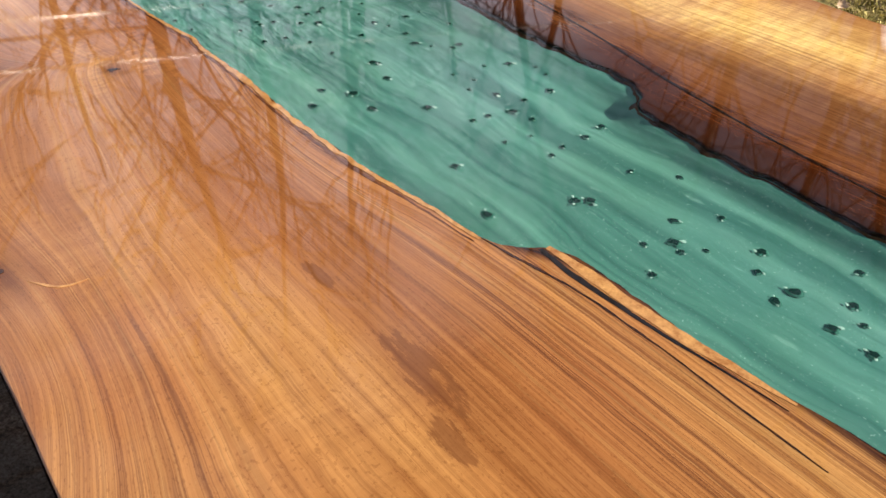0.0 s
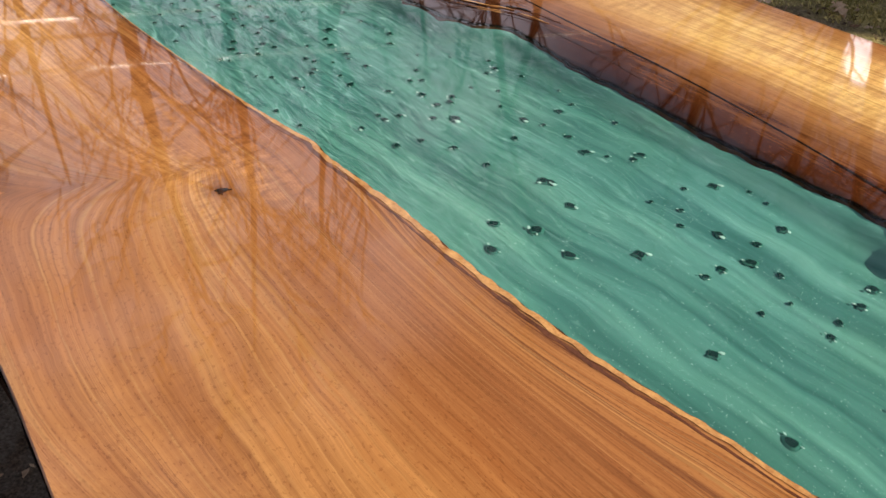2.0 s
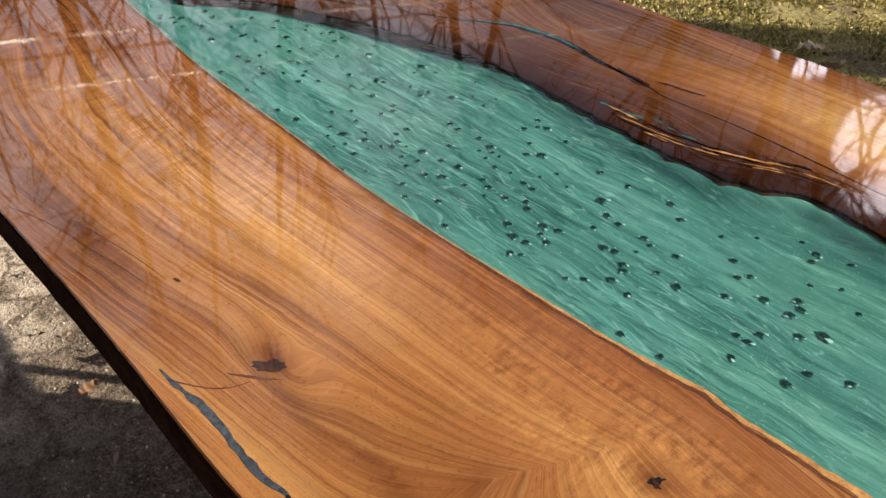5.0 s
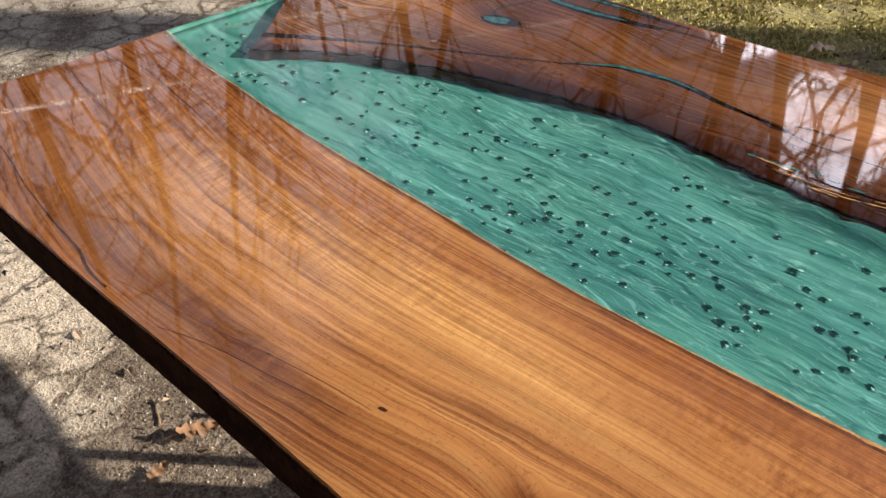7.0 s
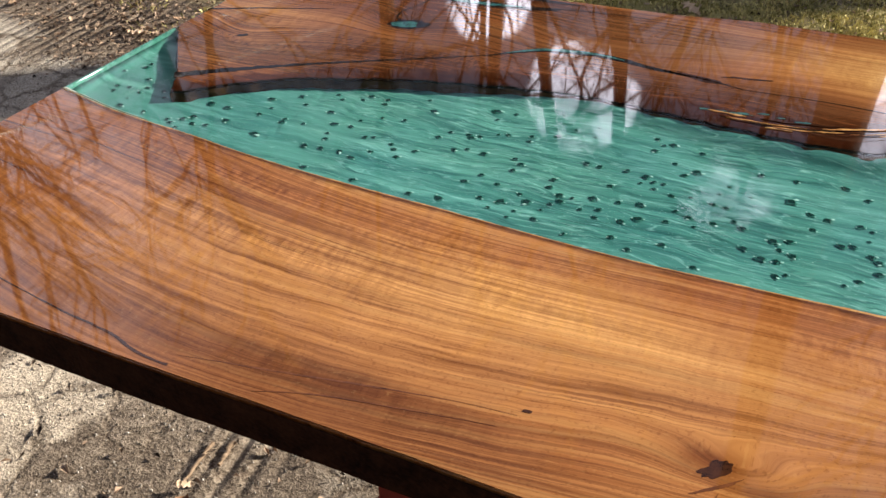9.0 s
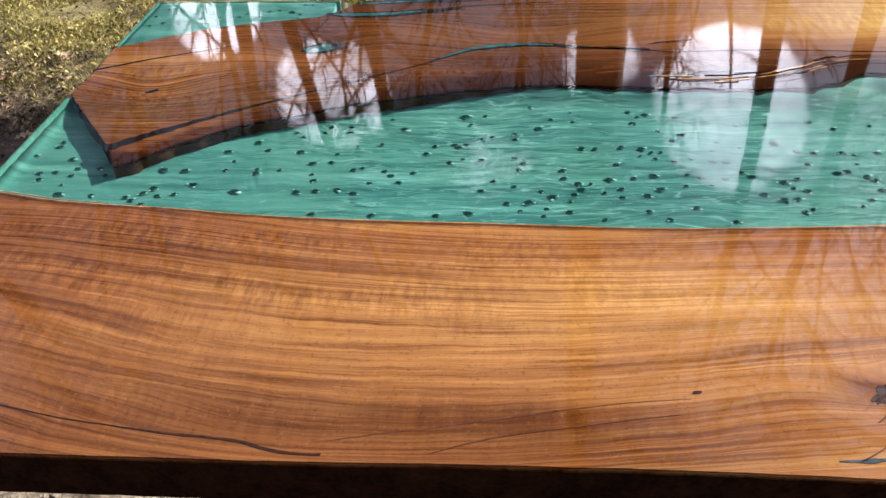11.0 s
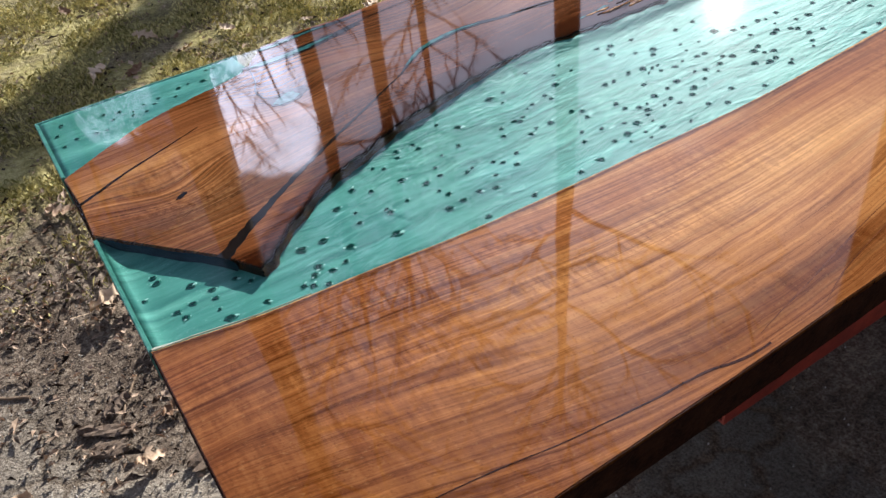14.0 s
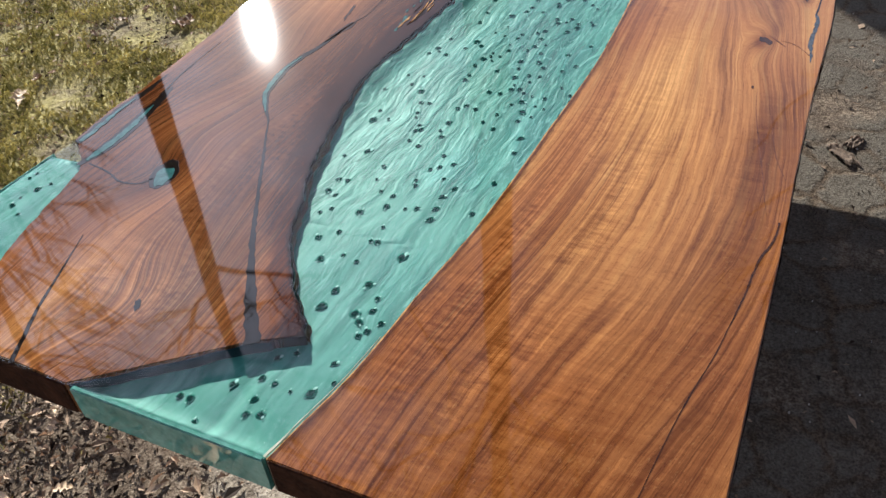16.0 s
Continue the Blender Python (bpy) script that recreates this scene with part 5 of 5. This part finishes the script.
def leaf_mesh(seed):
    """Curled lobed oak leaf, 12 cm long, with a stalk."""
    rnd = random.Random(seed)
    left, right, spine = [], [], []
    n = 15
    for i in range(n):
        u = i / (n - 1)
        w = 0.036 * math.sin(math.pi * min(1, u * 1.02)) ** 0.7 * (0.62 + 0.38 * math.cos(u * 7 * math.pi)) + 0.002
        bend = 0.014 * math.sin(u * 3.1 + seed) + 0.012 * u
        spine.append((0.12 * u - 0.06, 0.006 * math.sin(u * 4), bend))
        curl = rnd.uniform(0.002, 0.02)
        left.append((0.12 * u - 0.06 + rnd.uniform(-0.003, 0.003), w + 0.004 * rnd.random(), bend + curl))
        right.append((0.12 * u - 0.06 + rnd.uniform(-0.003, 0.003), -w - 0.004 * rnd.random(), bend + curl * rnd.uniform(0.2, 1.2)))
    v = left + spine + right
    f = [(i, i + n, i + n + 1, i + 1) for i in range(n - 1)] + [(i + n, i + 2 * n, i + 2 * n + 1, i + n + 1) for i in range(n - 1)]
    b = len(v)
    v += [(-0.06, 0.001, spine[0][2]), (-0.06, -0.001, spine[0][2]), (-0.10, -0.004, 0.004), (-0.10, -0.002, 0.004)]
    f.append((b, b + 1, b + 2, b + 3))
    return solid("fallen_leaf", v, f, LEAF_DRY, True)


LEAVES = [leaf_mesh(s) for s in range(4)]
LEAVES[0].materials[0] = simple("pale_leaf", (0.42, 0.27, 0.15), (0.85, 0.66, 0.45), 16, 0.7, 0.4, 0.004)
rnd = random.Random(21)


def leaf(px, py, size, turn, which, zz=-0.030):
    ob = tagged(new("fallen_leaf", LEAVES[which]), "dry curled brown oak leaf lying on the ground", "leaf", "fallen leaves")
    ob.matrix_basis = Matrix.LocRotScale((px, py, zz), Euler((rnd.uniform(-0.2, 0.2), rnd.uniform(-0.2, 0.2), radians(turn))), (size, size, size))


for px, py, size, turn, which in ((0.0, 1.196, 1.4, -4, 0), (0.172, -0.142, 0.32, 30, 1), (0.186, -0.207, 0.8, 70, 2), (0.003, 0.716, 0.6, 10, 3), (0.33, 2.75, 1.1, 60, 1), (0.6, 2.95, 1.0, 140, 0), (2.33, 2.26, 1.0, 15, 2), (0.22, -0.33, 0.5, 100, 3), (0.066, 0.985, 0.95, 25, 1), (1.52, 2.47, 1.0, 40, 0), (-0.41, 0.635, 1.1, 35, 2), (-0.55, 1.9, 0.9, 10, 0)):
    leaf(px, py, size, turn, which)
made = 0
while made < 150:
    px, py = rnd.uniform(-3.2, 3.6), rnd.uniform(-0.2, 5.0)
    e = edge_at(px, py)
    if rnd.random() < (0.02 if e < 0.38 else 0.9 if e < 1.2 else 0.45) and noise.noise((px * 1.7, py * 1.7, 12)) > rnd.uniform(-0.5, 0.4):
        leaf(px, py, rnd.uniform(0.3, 0.85), rnd.uniform(0, 360), rnd.randrange(4))
        made += 1


# ---- sticks and bark pieces ----
def stick(x0, y0, x1, y1, r, seed):
    rnd = random.Random(seed)
    v, f = [], []
    pts = [Vector((x0 + (x1 - x0) * i / 8 + rnd.gauss(0, r * 0.4), y0 + (y1 - y0) * i / 8 + rnd.gauss(0, r * 0.4), -0.046 + r * 1.1 + rnd.gauss(0, r * 0.2))) for i in range(9)]
    tube(v, f, pts, [r * (1.1 - 0.05 * i) for i in range(9)], 7)
    n = len(v)
    f += [tuple(range(6, -1, -1)), tuple(range(n - 7, n))]
    tagged(new("stick", solid("stick", v, f, STICK)), "short dry brown stick lying on the ground", "stick", "fallen sticks")


FLAKE = simple("bark_flake", (0.030, 0.020, 0.014), (0.24, 0.165, 0.11), 60, 0.85, 0.8, 0.004)
STICK = simple("stick_bark", (0.10, 0.06, 0.035), (0.42, 0.30, 0.19), 40, 0.8, 0.6, 0.003)
for k, (x0, y0, x1, y1, r) in enumerate(((0.148, -0.015, 0.156, -0.125, 0.0045), (0.191, 0.0, 0.200, -0.066, 0.0055), (-0.049, 0.901, -0.123, 0.763, 0.003), (0.02, 0.98, 0.09, 0.90, 0.004), (-0.30, 1.0, -0.42, 1.08, 0.004), (0.1, -0.25, 0.02, -0.22, 0.003))):
    stick(x0, y0, x1, y1, r, k)


def bark_piece(px, py, length, width, turn, seed):
    """Curled flake of bark with a ragged rim."""
    rnd = random.Random(seed)
    nx, ny, v, f = 9, 6, [], []
    for side in (0, 1):
        for i in range(nx):
            for j in range(ny):
                u, w = i / (nx - 1) - 0.5, j / (ny - 1) - 0.5
                rag = 1 + 0.55 * noise.noise((u * 7, seed, w * 2))
                v.append((u * length * (1 + 0.45 * noise.noise((w * 5, seed, 2))), w * width * rag * (1 - 1.2 * u * u), 0.10 * width * (0.25 - w * w) + 0.010 * noise.noise((u * 7, w * 7, seed)) - 0.004 * side))
    n = nx * ny
    for i in range(nx - 1):
        for j in range(ny - 1):
            a = i * ny + j
            f += [(a, a + ny, a + ny + 1, a + 1), (n + a, n + a + 1, n + a + ny + 1, n + a + ny)]
    ob = tagged(new("bark_piece", solid("bark_piece", v, f, FLAKE)), "curled weathered flake of bark on soil", "bark", "bark pieces")
    ob.matrix_basis = pose(px, py, -0.038, rnd.uniform(-6, 6), rnd.uniform(-5, 5), turn)


for k, (px, py, ln, wd, turn) in enumerate(((-0.154, 0.756, 0.15, 0.04, -32), (0.045, 0.54, 0.14, 0.06, 20), (-0.17, 0.70, 0.09, 0.05, -20), (-0.12, 0.83, 0.08, 0.05, 40), (2.12, -0.57, 0.13, 0.05, 35), (2.20, -0.60, 0.08, 0.04, -25))):
    bark_piece(px, py, ln, wd, turn, k + 1)
